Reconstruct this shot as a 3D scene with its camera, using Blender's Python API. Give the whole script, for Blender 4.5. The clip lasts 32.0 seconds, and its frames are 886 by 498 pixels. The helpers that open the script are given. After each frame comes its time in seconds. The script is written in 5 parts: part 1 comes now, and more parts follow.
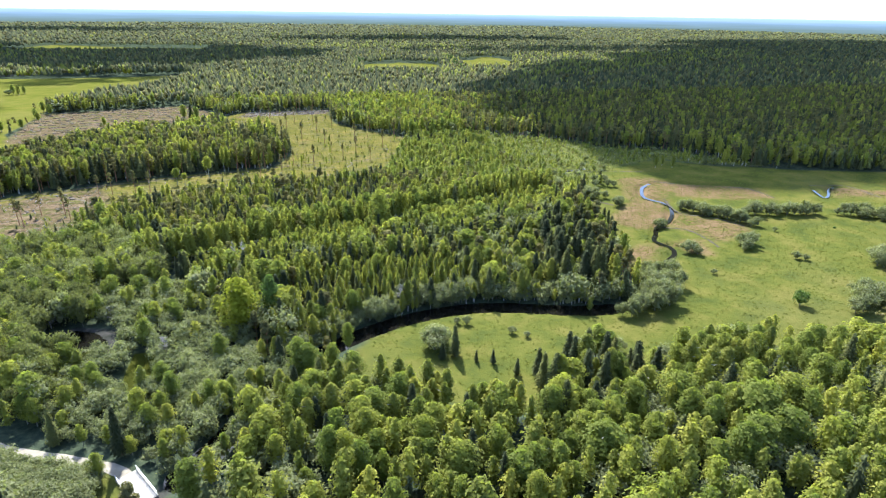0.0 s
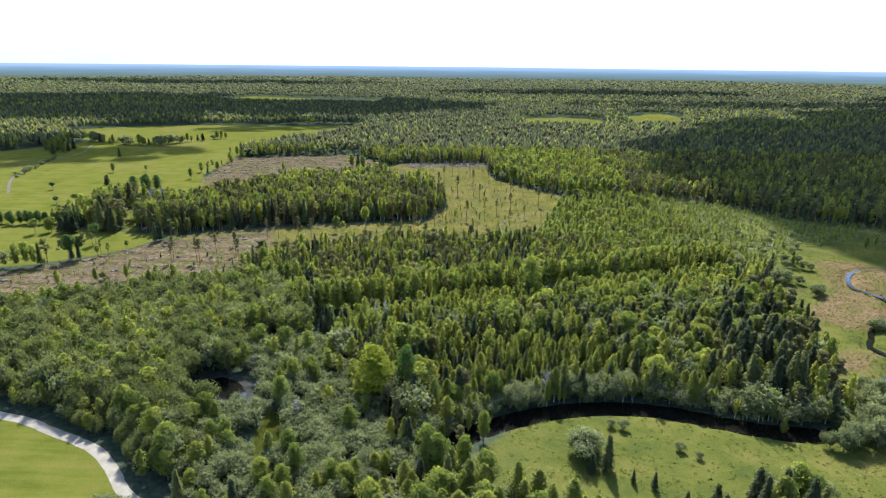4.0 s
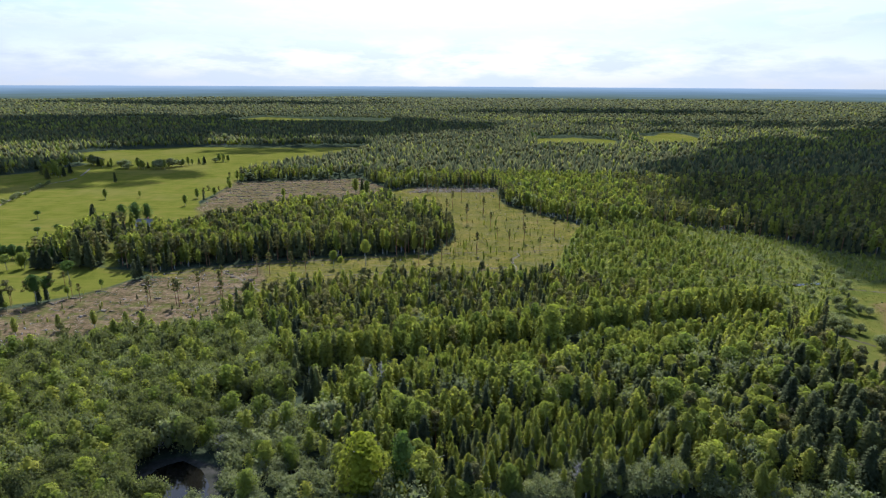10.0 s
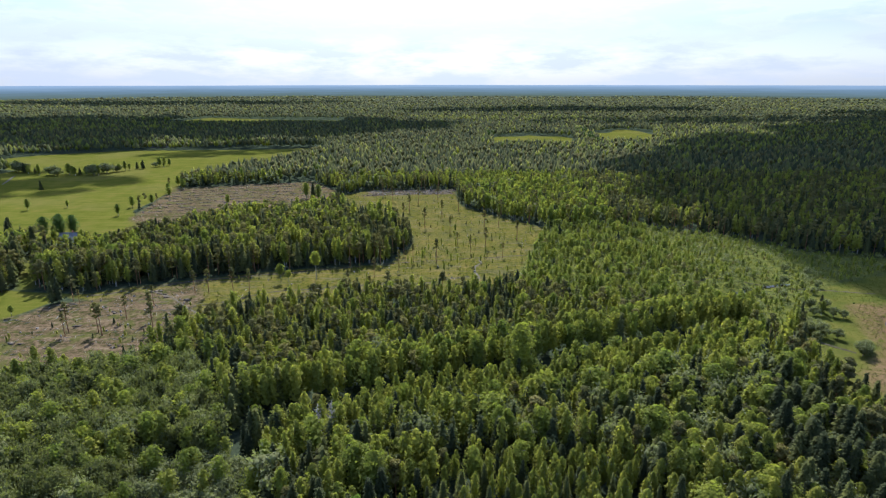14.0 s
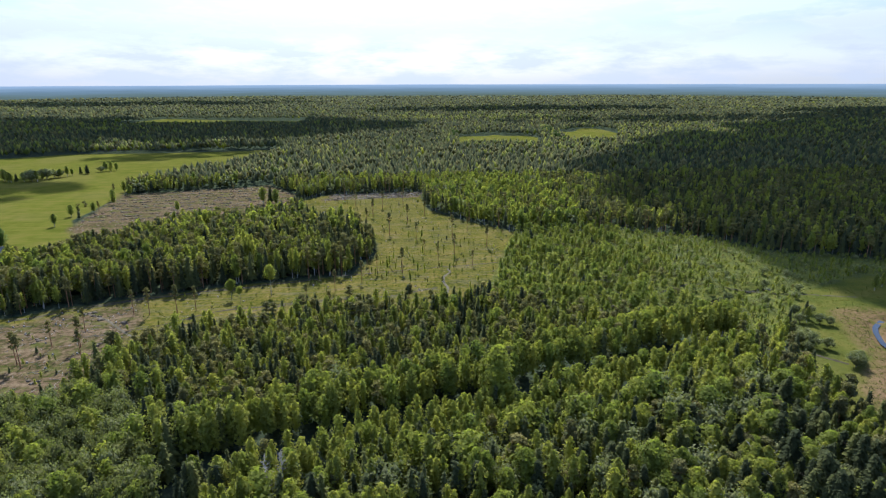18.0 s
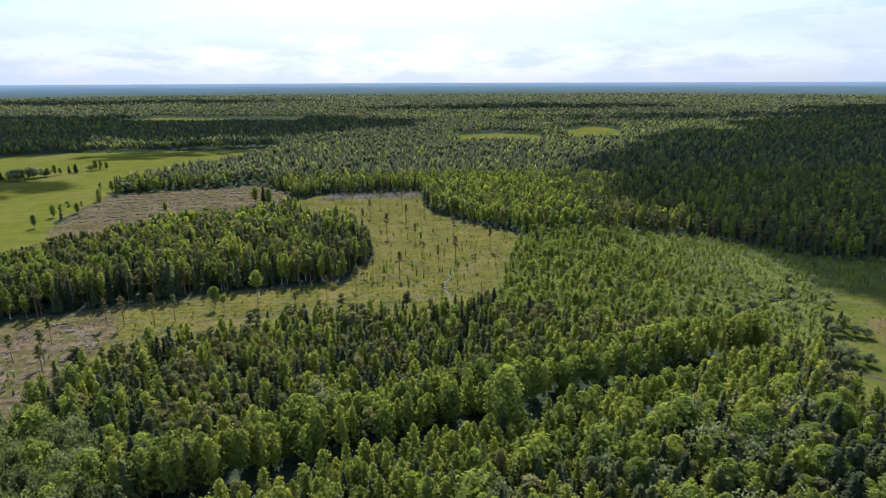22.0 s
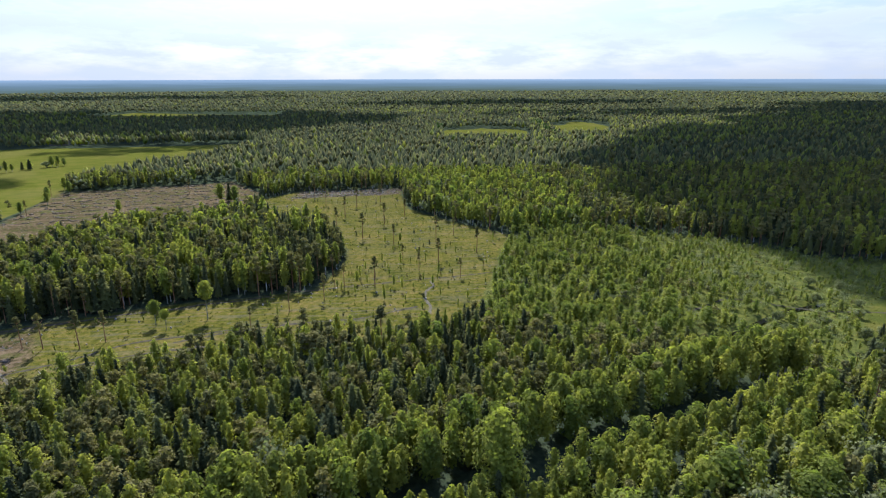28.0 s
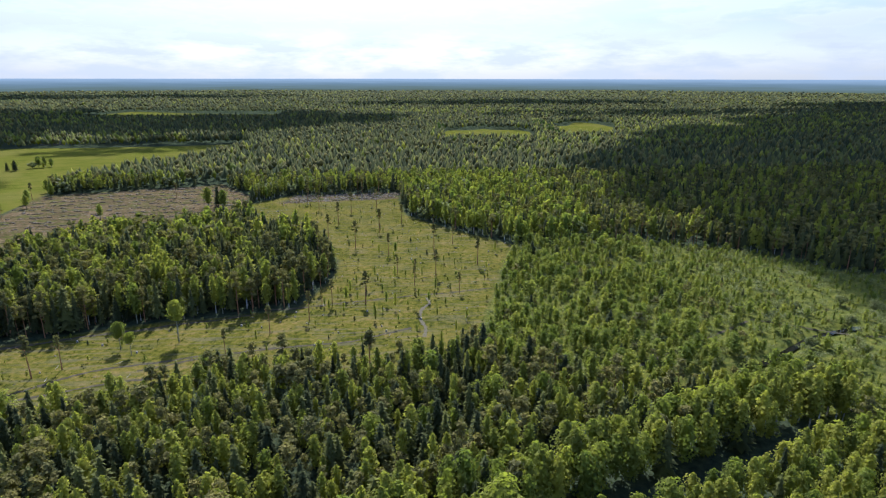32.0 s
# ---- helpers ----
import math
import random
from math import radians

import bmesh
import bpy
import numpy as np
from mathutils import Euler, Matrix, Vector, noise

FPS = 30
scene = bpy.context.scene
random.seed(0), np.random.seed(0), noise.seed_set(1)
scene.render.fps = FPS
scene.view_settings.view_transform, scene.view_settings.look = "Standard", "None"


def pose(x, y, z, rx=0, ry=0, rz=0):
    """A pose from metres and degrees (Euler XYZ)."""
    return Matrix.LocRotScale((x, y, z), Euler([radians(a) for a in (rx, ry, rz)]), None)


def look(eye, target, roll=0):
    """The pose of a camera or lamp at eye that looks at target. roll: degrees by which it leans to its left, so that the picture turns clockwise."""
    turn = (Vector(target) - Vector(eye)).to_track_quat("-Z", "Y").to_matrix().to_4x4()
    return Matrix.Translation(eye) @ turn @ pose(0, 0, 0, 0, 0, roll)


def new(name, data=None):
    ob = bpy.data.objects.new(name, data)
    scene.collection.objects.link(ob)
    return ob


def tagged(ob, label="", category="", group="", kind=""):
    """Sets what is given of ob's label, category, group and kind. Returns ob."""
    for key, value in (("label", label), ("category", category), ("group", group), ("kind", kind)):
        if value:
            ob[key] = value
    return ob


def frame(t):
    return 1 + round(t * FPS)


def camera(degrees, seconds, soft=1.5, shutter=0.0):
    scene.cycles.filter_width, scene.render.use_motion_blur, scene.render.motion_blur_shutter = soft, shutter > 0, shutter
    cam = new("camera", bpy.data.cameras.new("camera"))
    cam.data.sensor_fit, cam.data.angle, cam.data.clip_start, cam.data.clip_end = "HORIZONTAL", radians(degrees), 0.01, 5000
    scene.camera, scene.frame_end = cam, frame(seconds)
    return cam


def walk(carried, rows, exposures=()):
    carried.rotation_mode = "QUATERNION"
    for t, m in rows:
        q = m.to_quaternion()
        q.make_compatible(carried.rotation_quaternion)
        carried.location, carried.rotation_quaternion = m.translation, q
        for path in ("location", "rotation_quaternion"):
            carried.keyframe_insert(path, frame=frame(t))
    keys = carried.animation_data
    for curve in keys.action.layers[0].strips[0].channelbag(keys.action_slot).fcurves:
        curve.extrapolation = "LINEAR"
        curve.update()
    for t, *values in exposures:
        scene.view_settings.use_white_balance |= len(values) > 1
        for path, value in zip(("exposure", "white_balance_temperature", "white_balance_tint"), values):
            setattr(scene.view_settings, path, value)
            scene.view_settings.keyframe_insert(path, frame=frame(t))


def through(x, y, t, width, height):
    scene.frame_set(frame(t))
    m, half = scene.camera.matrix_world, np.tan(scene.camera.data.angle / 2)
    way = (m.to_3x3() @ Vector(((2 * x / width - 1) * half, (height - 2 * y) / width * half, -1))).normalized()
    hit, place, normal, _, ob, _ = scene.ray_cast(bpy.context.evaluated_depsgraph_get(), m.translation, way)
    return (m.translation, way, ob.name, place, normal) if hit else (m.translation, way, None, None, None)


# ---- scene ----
cam = camera(75.3, 32.0, soft=1.2)
PATH = [
    (0, (-1.5, -11.1, 95.65), (-1.09, -9.299, 94.882), 0.85),
    (1, (-1.3, -5.6, 96.45), (-0.967, -3.769, 95.718), 0.9),
    (2, (-1.15, -0.35, 96.55), (-0.928, 1.513, 95.858), 0.75),
    (3, (-1.603, 3.849, 96.997), (-1.559, 5.739, 96.345), 0.7),
    (3.5, (-1.494, 6.064, 97.036), (-1.536, 7.961, 96.402), 0.7),
    (5.5, (0.351, 16.609, 97.636), (0.225, 18.524, 97.073), 0.6),
    (6, (0.398, 19.362, 97.606), (0.271, 21.279, 97.053), 0.6),
    (7.5, (-0.137, 27.954, 97.57), (-0.265, 29.871, 97.017), 0.5),
    (9, (-1.082, 35.896, 97.714), (-1.21, 37.813, 97.16), 0.3),
    (11, (-1.876, 47.411, 97.399), (-1.993, 49.328, 96.843), 0.2),
    (13, (-2.45, 58.78, 97.105), (-2.488, 60.7, 96.547), 0.1),
    (14.5, (-2.078, 66.115, 96.879), (-2.035, 68.034, 96.319), -0.1),
    (16.5, (-2.182, 76.064, 96.554), (-2.075, 77.982, 95.995), -0.1),
    (17.5, (-1.621, 81.746, 96.063), (-1.491, 83.661, 95.502), -0.1),
    (19, (-1.53, 89.606, 95.4), (-1.394, 91.521, 94.839), -0.2),
    (21, (-0.553, 99.441, 93.592), (-0.422, 101.356, 93.028), -0.2),
    (23, (0.265, 109.554, 91.268), (0.401, 111.468, 90.703), -0.3),
    (25.5, (2.027, 123.311, 87.729), (2.196, 125.221, 87.16), -0.2),
    (27.5, (3.6, 134.234, 85.817), (3.784, 136.142, 85.246), -0.0),
    (28, (3.861, 136.98, 85.677), (4.045, 138.888, 85.105), -0.1),
    (30, (5.445, 147.491, 84.924), (5.628, 149.399, 84.351), 0.0),
    (32, (7.631, 158.252, 85.209), (7.809, 160.16, 84.636), 0.1),
]
walk(cam, [(t, look(e, g, r)) for t, e, g, r in PATH],
     [(0, 2.05, 5020, 10), (2, 1.9, 5020, 10), (3.5, 1.66, 5020, 10), (5.5, 1.34, 5020, 10), (9, 1.08, 5020, 10), (32, 1.05, 5020, 10)])

# ---- world, sun and sky ----
SUN_AZ, SUN_EL = radians(-2.0), radians(47.0)      # azimuth from +Y towards +X, height
SUN_DIR = Vector((math.sin(SUN_AZ) * math.cos(SUN_EL), math.cos(SUN_AZ) * math.cos(SUN_EL), math.sin(SUN_EL)))


def make_world():
    w = bpy.data.worlds.new("summer_sky")
    scene.world = w
    w.use_nodes = True
    nt = w.node_tree
    nt.nodes.clear()
    N, L = nt.nodes.new, nt.links.new
    out, bg = N("ShaderNodeOutputWorld"), N("ShaderNodeBackground")
    sky = N("ShaderNodeTexSky")
    sky.sky_type, sky.sun_disc = "NISHITA", False
    sky.sun_elevation, sky.sun_rotation = SUN_EL, SUN_AZ
    sky.air_density, sky.dust_density, sky.altitude = 1.0, 2.2, 100
    # broken fair-weather cloud: thick and white in the haze near the horizon, thinner overhead
    co, mp, sep = N("ShaderNodeTexCoord"), N("ShaderNodeMapping"), N("ShaderNodeSeparateXYZ")
    mp.inputs["Scale"].default_value = (5.2, 5.2, 22.0)
    n1 = N("ShaderNodeTexNoise")
    n1.inputs["Scale"].default_value, n1.inputs["Detail"].default_value, n1.inputs["Roughness"].default_value = 1.5, 8, 0.6
    rmp = N("ShaderNodeValToRGB")
    rmp.color_ramp.elements[0].position, rmp.color_ramp.elements[1].position = 0.40, 0.58
    rmp.color_ramp.elements[0].color = (0.0, 0.0, 0.0, 1)
    rmp.color_ramp.elements[1].color = (1, 1, 1, 1)
    low = N("ShaderNodeMapRange")
    low.inputs["From Min"].default_value, low.inputs["From Max"].default_value = 0.08, 0.34
    low.inputs["To Min"].default_value, low.inputs["To Max"].default_value = 0.72, 0.02
    top = N("ShaderNodeMath")
    top.operation, top.use_clamp = "MULTIPLY_ADD", True
    top.inputs[1].default_value = 0.24
    mix = N("ShaderNodeMix")
    mix.data_type = "RGBA"
    # cloud glows round the sun
    dot, glow, tone = N("ShaderNodeVectorMath"), N("ShaderNodeMath"), N("ShaderNodeMath")
    dot.operation, dot.inputs[1].default_value = "DOT_PRODUCT", SUN_DIR
    top2 = N("ShaderNodeMath")
    top2.operation, top2.inputs[1].default_value = "MAXIMUM", 0.0
    glow.operation, glow.inputs[1].default_value = "POWER", 7.0
    tone.operation, tone.inputs[1].default_value, tone.inputs[2].default_value = "MULTIPLY_ADD", 0.9, 0.50
    hue = N("ShaderNodeVectorMath")
    hue.operation, hue.inputs[0].default_value = "SCALE", (5.75, 5.5, 5.35)
    L(co.outputs["Generated"], dot.inputs[0])
    L(dot.outputs["Value"], top2.inputs[0])
    L(top2.outputs["Value"], glow.inputs[0])
    L(glow.outputs["Value"], tone.inputs[0])
    puff, both = N("ShaderNodeMapRange"), N("ShaderNodeMath")
    puff.inputs["From Min"].default_value, puff.inputs["From Max"].default_value = 0.40, 0.56
    puff.inputs["To Min"].default_value, puff.inputs["To Max"].default_value = 0.58, 1.12
    both.operation = "MULTIPLY"
    L(n1.outputs["Fac"], puff.inputs["Value"])
    high, calm = N("ShaderNodeMapRange"), N("ShaderNodeMix")
    high.inputs["From Min"].default_value, high.inputs["From Max"].default_value = 0.035, 0.085
    calm.inputs["A"].default_value = 0.98
    L(sep.outputs["Z"], high.inputs["Value"])
    L(high.outputs["Result"], calm.inputs["Factor"])
    L(puff.outputs["Result"], calm.inputs["B"])
    L(calm.outputs["Result"], both.inputs[0])
    L(tone.outputs["Value"], both.inputs[1])
    L(both.outputs["Value"], hue.inputs["Scale"])
    L(hue.outputs["Vector"], mix.inputs["B"])
    L(co.outputs["Generated"], mp.inputs["Vector"])
    L(co.outputs["Generated"], sep.inputs["Vector"])
    L(mp.outputs["Vector"], n1.inputs["Vector"])
    L(n1.outputs["Fac"], rmp.inputs["Fac"])
    L(sep.outputs["Z"], low.inputs["Value"])
    L(rmp.outputs["Color"], top.inputs[0])
    L(low.outputs["Result"], top.inputs[2])
    L(top.outputs["Value"], mix.inputs["Factor"])
    L(sky.outputs["Color"], mix.inputs["A"])
    L(mix.outputs["Result"], bg.inputs["Color"])
    bg.inputs["Strength"].default_value = 0.13
    L(bg.outputs["Background"], out.inputs["Surface"])


make_world()
sun = new("sun", bpy.data.lights.new("sun", "SUN"))
sun.data.energy, sun.data.angle, sun.data.color = 4.7, radians(0.53), (1.0, 0.87, 0.66)
sun.matrix_world = look((0, 0, 400), Vector((0, 0, 400)) - SUN_DIR)

# ---- materials ----


class Mat:
    """A small helper round one node material."""

    def __init__(self, name):
        self.m = bpy.data.materials.new(name)
        self.m.use_nodes = True
        self.nt = self.m.node_tree
        self.bsdf = self.nt.nodes["Principled BSDF"]
        self.out = self.nt.nodes["Material Output"]

    def n(self, kind, **vals):
        nd = self.nt.nodes.new(kind)
        for k, v in vals.items():
            nd.inputs[k].default_value = v
        return nd

    def link(self, a, b):
        self.nt.links.new(a, b)

    def pos(self):
        return self.n("ShaderNodeNewGeometry").outputs["Position"]

    def noise(self, scale, detail=4, rough=0.55, vec=None):
        nd = self.n("ShaderNodeTexNoise", Scale=scale, Detail=detail, Roughness=rough)
        self.link(vec or self.pos(), nd.inputs["Vector"])
        return nd.outputs["Fac"]

    def ramp(self, fac, stops):
        nd = self.n("ShaderNodeValToRGB")
        el = nd.color_ramp.elements
        while len(el) < len(stops):
            el.new(0.5)
        for e, (p, c) in zip(el, stops):
            e.position, e.color = p, (*c, 1)
        self.link(fac, nd.inputs["Fac"])
        return nd.outputs["Color"]

    def math(self, op, a, b=None, clamp=False):
        nd = self.n("ShaderNodeMath")
        nd.operation, nd.use_clamp = op, clamp
        for i, v in enumerate((a, b)):
            if v is None:
                continue
            if isinstance(v, (int, float)):
                nd.inputs[i].default_value = v
            else:
                self.link(v, nd.inputs[i])
        return nd.outputs[0]

    def mix(self, fac, a, b, mode="MIX"):
        nd = self.n("ShaderNodeMix")
        nd.data_type, nd.blend_type = "RGBA", mode
        for key, v in (("Factor", fac), ("A", a), ("B", b)):
            if isinstance(v, (int, float)):
                nd.inputs[key].default_value = v
            elif isinstance(v, tuple):
                nd.inputs[key].default_value = (*v, 1)
            else:
                self.link(v, nd.inputs[key])
        return nd.outputs["Result"]

    def bump(self, height, strength=0.5, dist=0.1):
        nd = self.n("ShaderNodeBump", Strength=strength, Distance=dist)
        self.link(height, nd.inputs["Height"])
        self.link(nd.outputs["Normal"], self.bsdf.inputs["Normal"])

    def finish(self, color, rough=0.8, spec=0.3):
        if isinstance(color, tuple):
            self.bsdf.inputs["Base Color"].default_value = (*color, 1)
        else:
            self.link(color, self.bsdf.inputs["Base Color"])
        if isinstance(rough, float):
            self.bsdf.inputs["Roughness"].default_value = rough
        else:
            self.link(rough, self.bsdf.inputs["Roughness"])
        self.bsdf.inputs["Specular IOR Level"].default_value = spec
        return self.m


def leaf_material(name, dark, mid, light, through=0.35, rough=0.75, spec=0.07, haze_sheen=0.05):
    """Foliage: one tint a tree, a smaller one a leaf clump, light let through the leaves."""
    k = Mat(name)
    att = k.n("ShaderNodeAttribute")
    att.attribute_name = "tint"
    own = k.n("ShaderNodeObjectInfo").outputs["Random"]
    t = k.math("FRACT", k.math("ADD", att.outputs["Fac"], own))
    isl = k.n("ShaderNodeNewGeometry").outputs["Random Per Island"]
    t = k.math("ADD", k.math("MULTIPLY", t, 0.78), k.math("MULTIPLY", isl, 0.22))
    col = k.ramp(t, [(0.05, dark), (0.5, mid), (0.95, light)])
    col = k.mix(k.math("MULTIPLY", k.noise(0.035, 3), 0.35), col, (dark[0] * 1.3, dark[1] * 1.1, dark[2]))
    k.finish(col, rough, spec)
    # sheen on leaves and needles, tinted blue to imitate haze over far canopy
    k.bsdf.inputs["Sheen Weight"].default_value, k.bsdf.inputs["Sheen Roughness"].default_value = haze_sheen, 0.4
    k.bsdf.inputs["Sheen Tint"].default_value = (0.62, 0.80, 1.0, 1)
    tr = k.n("ShaderNodeBsdfTranslucent")
    warm = k.mix(1.0, col, (1.24, 1.36, 0.72), "MULTIPLY")
    k.link(warm, tr.inputs["Color"])
    mx = k.n("ShaderNodeMixShader", Fac=through)
    k.link(k.bsdf.outputs["BSDF"], mx.inputs[1])
    k.link(tr.outputs["BSDF"], mx.inputs[2])
    k.link(mx.outputs["Shader"], k.out.inputs["Surface"])
    return k.m


LEAF = {
    "birch": leaf_material("birch_leaves", (0.138, 0.154, 0.031), (0.230, 0.234, 0.043), (0.333, 0.313, 0.051), 0.54),
    "aspen": leaf_material("aspen_leaves", (0.116, 0.142, 0.028), (0.189, 0.207, 0.036), (0.272, 0.267, 0.041), 0.54),
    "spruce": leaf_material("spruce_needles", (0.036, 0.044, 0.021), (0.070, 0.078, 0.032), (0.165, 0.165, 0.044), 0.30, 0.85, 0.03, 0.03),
    "pine": leaf_material("pine_needles", (0.091, 0.090, 0.036), (0.138, 0.126, 0.046), (0.197, 0.168, 0.051), 0.34, 0.85, 0.04, 0.05),
    "willow": leaf_material("willow_leaves", (0.116, 0.126, 0.054), (0.154, 0.163, 0.068), (0.200, 0.206, 0.090), 0.46, 0.7, 0.10, 0.10),
    "alder": leaf_material("alder_leaves", (0.082, 0.090, 0.031), (0.114, 0.121, 0.039), (0.154, 0.158, 0.052), 0.46),
}
YELLOW_LEAF = leaf_material("fresh_yellow_green_leaves", (0.190, 0.205, 0.016), (0.228, 0.238, 0.019), (0.266, 0.266, 0.022), 0.5)
DARK_LEAF = leaf_material("deep_green_leaves", (0.062, 0.098, 0.022), (0.080, 0.118, 0.027), (0.100, 0.138, 0.030), 0.45)


def bark_material(name, a, b, scale=6.0):
    k = Mat(name)
    f = k.noise(scale, 6, 0.7)
    k.bump(f, 0.6, 0.05)
    return k.finish(k.ramp(f, [(0.35, a), (0.65, b)]), 0.9, 0.15)


BARK = {
    "birch": bark_material("birch_bark", (0.16, 0.14, 0.12), (0.62, 0.59, 0.54), 1.6),
    "aspen": bark_material("aspen_bark", (0.13, 0.125, 0.09), (0.30, 0.30, 0.22), 2.0),
    "spruce": bark_material("spruce_bark", (0.06, 0.045, 0.035), (0.14, 0.105, 0.08), 5.0),
    "pine": bark_material("pine_bark", (0.15, 0.075, 0.04), (0.34, 0.18, 0.09), 3.0),
    "willow": bark_material("willow_bark", (0.08, 0.07, 0.05), (0.19, 0.17, 0.13), 4.0),
    "alder": bark_material("alder_bark", (0.07, 0.065, 0.055), (0.17, 0.155, 0.13), 4.0),
}
DEADWOOD = bark_material("weathered_dead_wood", (0.15, 0.135, 0.12), (0.30, 0.275, 0.25), 3.0)


def ground_material():
    k = Mat("country_ground")
    p = k.pos()
    big, mid, fine, tiny = k.noise(0.012, 4), k.noise(0.07, 5, 0.6), k.noise(0.5, 5, 0.65), k.noise(2.6, 4, 0.7)
    wob = k.math("MULTIPLY", k.math("SUBTRACT", k.noise(0.09, 5, 0.65), 0.5), 14.0)

    def zone(name, soft=2.0, ragged=1.0):
        att = k.n("ShaderNodeAttribute")
        att.attribute_name = name
        v = k.math("ADD", att.outputs["Fac"], k.math("MULTIPLY", wob, ragged))
        nd = k.n("ShaderNodeMapRange")
        nd.interpolation_type = "SMOOTHSTEP"
        nd.inputs["From Min"].default_value, nd.inputs["From Max"].default_value = -soft, soft
        k.link(v, nd.inputs["Value"])
        return nd.outputs["Result"]

    def streak(sx, sy, ang):
        mp = k.n("ShaderNodeMapping")
        mp.inputs["Rotation"].default_value = (0, 0, ang)
        mp.inputs["Scale"].default_value = (sx, sy, 1)
        k.link(p, mp.inputs["Vector"])
        return k.noise(1.0, 4, 0.6, mp.outputs["Vector"])

    forest = k.ramp(fine, [(0.3, (0.020, 0.026, 0.019)), (0.55, (0.040, 0.050, 0.029)), (0.75, (0.075, 0.080, 0.041))])
    meadow = k.ramp(mid, [(0.37, (0.048, 0.057, 0.013)), (0.50, (0.070, 0.074, 0.014)), (0.63, (0.097, 0.089, 0.021))])
    meadow = k.mix(k.math("MULTIPLY", k.ramp(tiny, [(0.45, (0, 0, 0)), (0.7, (1, 1, 1))]), 0.45), meadow, (0.040, 0.052, 0.009))
    meadow = k.mix(k.math("MULTIPLY", k.ramp(big, [(0.5, (0, 0, 0)), (0.68, (1, 1, 1))]), 0.5), meadow, (0.092, 0.086, 0.026))
    reed = k.ramp(k.math("ADD", k.math("MULTIPLY", mid, 0.5), k.math("MULTIPLY", fine, 0.5)),
                  [(0.40, (0.067, 0.072, 0.013)), (0.48, (0.099, 0.073, 0.029)), (0.58, (0.132, 0.087, 0.046))])
    rows = k.math("ADD", k.math("MULTIPLY", streak(0.02, 0.35, radians(62)), 0.45), k.math("MULTIPLY", mid, 0.55))
    field = k.ramp(rows, [(0.38, (0.060, 0.067, 0.009)), (0.50, (0.081, 0.084, 0.013)), (0.64, (0.104, 0.092, 0.020))])
    field = k.mix(k.math("MULTIPLY", k.ramp(big, [(0.5, (0, 0, 0)), (0.62, (1, 1, 1))]), 0.4), field, (0.110, 0.096, 0.028))
    clear = k.ramp(k.math("ADD", k.math("MULTIPLY", fine, 0.6), k.math("MULTIPLY", mid, 0.4)),
                   [(0.40, (0.037, 0.041, 0.007)), (0.47, (0.070, 0.068, 0.010)), (0.54, (0.100, 0.085, 0.017)), (0.63, (0.145, 0.106, 0.037))])
    lanes = streak(0.035, 0.22, radians(18))
    ruts = streak(0.05, 0.5, radians(-52))
    clear = k.mix(k.math("MULTIPLY", k.ramp(ruts, [(0.50, (0, 0, 0)), (0.62, (1, 1, 1))]), 0.55), clear, (0.108, 0.092, 0.056))
    clear = k.mix(k.math("MULTIPLY", k.ramp(tiny, [(0.52, (0, 0, 0)), (0.68, (1, 1, 1))]), 0.6), clear, (0.034, 0.040, 0.017))
    dirt = k.ramp(k.math("ADD", k.math("MULTIPLY", lanes, 0.38), k.math("MULTIPLY", fine, 0.62)),
                  [(0.41, (0.031, 0.034, 0.010)), (0.47, (0.064, 0.048, 0.024)), (0.54, (0.105, 0.074, 0.044)), (0.63, (0.154, 0.115, 0.071))])
    dirt = k.mix(k.math("MULTIPLY", k.ramp(k.noise(0.10, 6, 0.7), [(0.50, (0, 0, 0)), (0.60, (1, 1, 1))]), 0.7), dirt, (0.060, 0.066, 0.014))
    dirt = k.mix(k.math("MULTIPLY", k.ramp(tiny, [(0.56, (0, 0, 0)), (0.68, (1, 1, 1))]), 0.7), dirt, (0.030, 0.026, 0.016))
    bog = k.ramp(fine, [(0.38, (0.055, 0.064, 0.015)), (0.50, (0.094, 0.099, 0.019)), (0.64, (0.129, 0.118, 0.031))])
    bog = k.mix(k.math("MULTIPLY", k.ramp(k.noise(0.22, 5, 0.7), [(0.46, (0, 0, 0)), (0.58, (1, 1, 1))]), 0.65), bog, (0.046, 0.058, 0.018))
    bog = k.mix(k.math("MULTIPLY", k.ramp(tiny, [(0.52, (0, 0, 0)), (0.66, (1, 1, 1))]), 0.5), bog, (0.034, 0.045, 0.014))
    mud = k.ramp(fine, [(0.3, (0.022, 0.024, 0.017)), (0.7, (0.050, 0.046, 0.041))])
    col = forest
    for name, c, soft, rag in (("zone_bog", bog, 5.0, 0.9), ("zone_meadow", meadow, 2.0, 0.35), ("zone_reed", reed, 4.0, 1.0),
                               ("zone_field", field, 1.2, 0.06), ("zone_clear", clear, 2.0, 0.3), ("zone_dirt", dirt, 3.0, 0.7),
                               ("zone_mud", mud, 1.0, 0.15)):
        col = k.mix(zone(name, soft, rag), col, c)
    k.bump(k.math("ADD", k.math("MULTIPLY", fine, 0.7), k.math("MULTIPLY", tiny, 0.3)), 0.8, 0.5)
    return k.finish(col, 1.0, 0.0)


def gravel_material():
    k = Mat("pale_gravel")
    a, b = k.noise(0.4, 5), k.noise(9.0, 5, 0.7)
    k.bump(b, 0.4, 0.03)
    col = k.ramp(k.math("ADD", k.math("MULTIPLY", a, 0.6), k.math("MULTIPLY", b, 0.4)),
                 [(0.35, (0.158, 0.136, 0.098)), (0.52, (0.215, 0.188, 0.142)), (0.7, (0.258, 0.230, 0.180))])
    return k.finish(col, 0.95, 0.1)


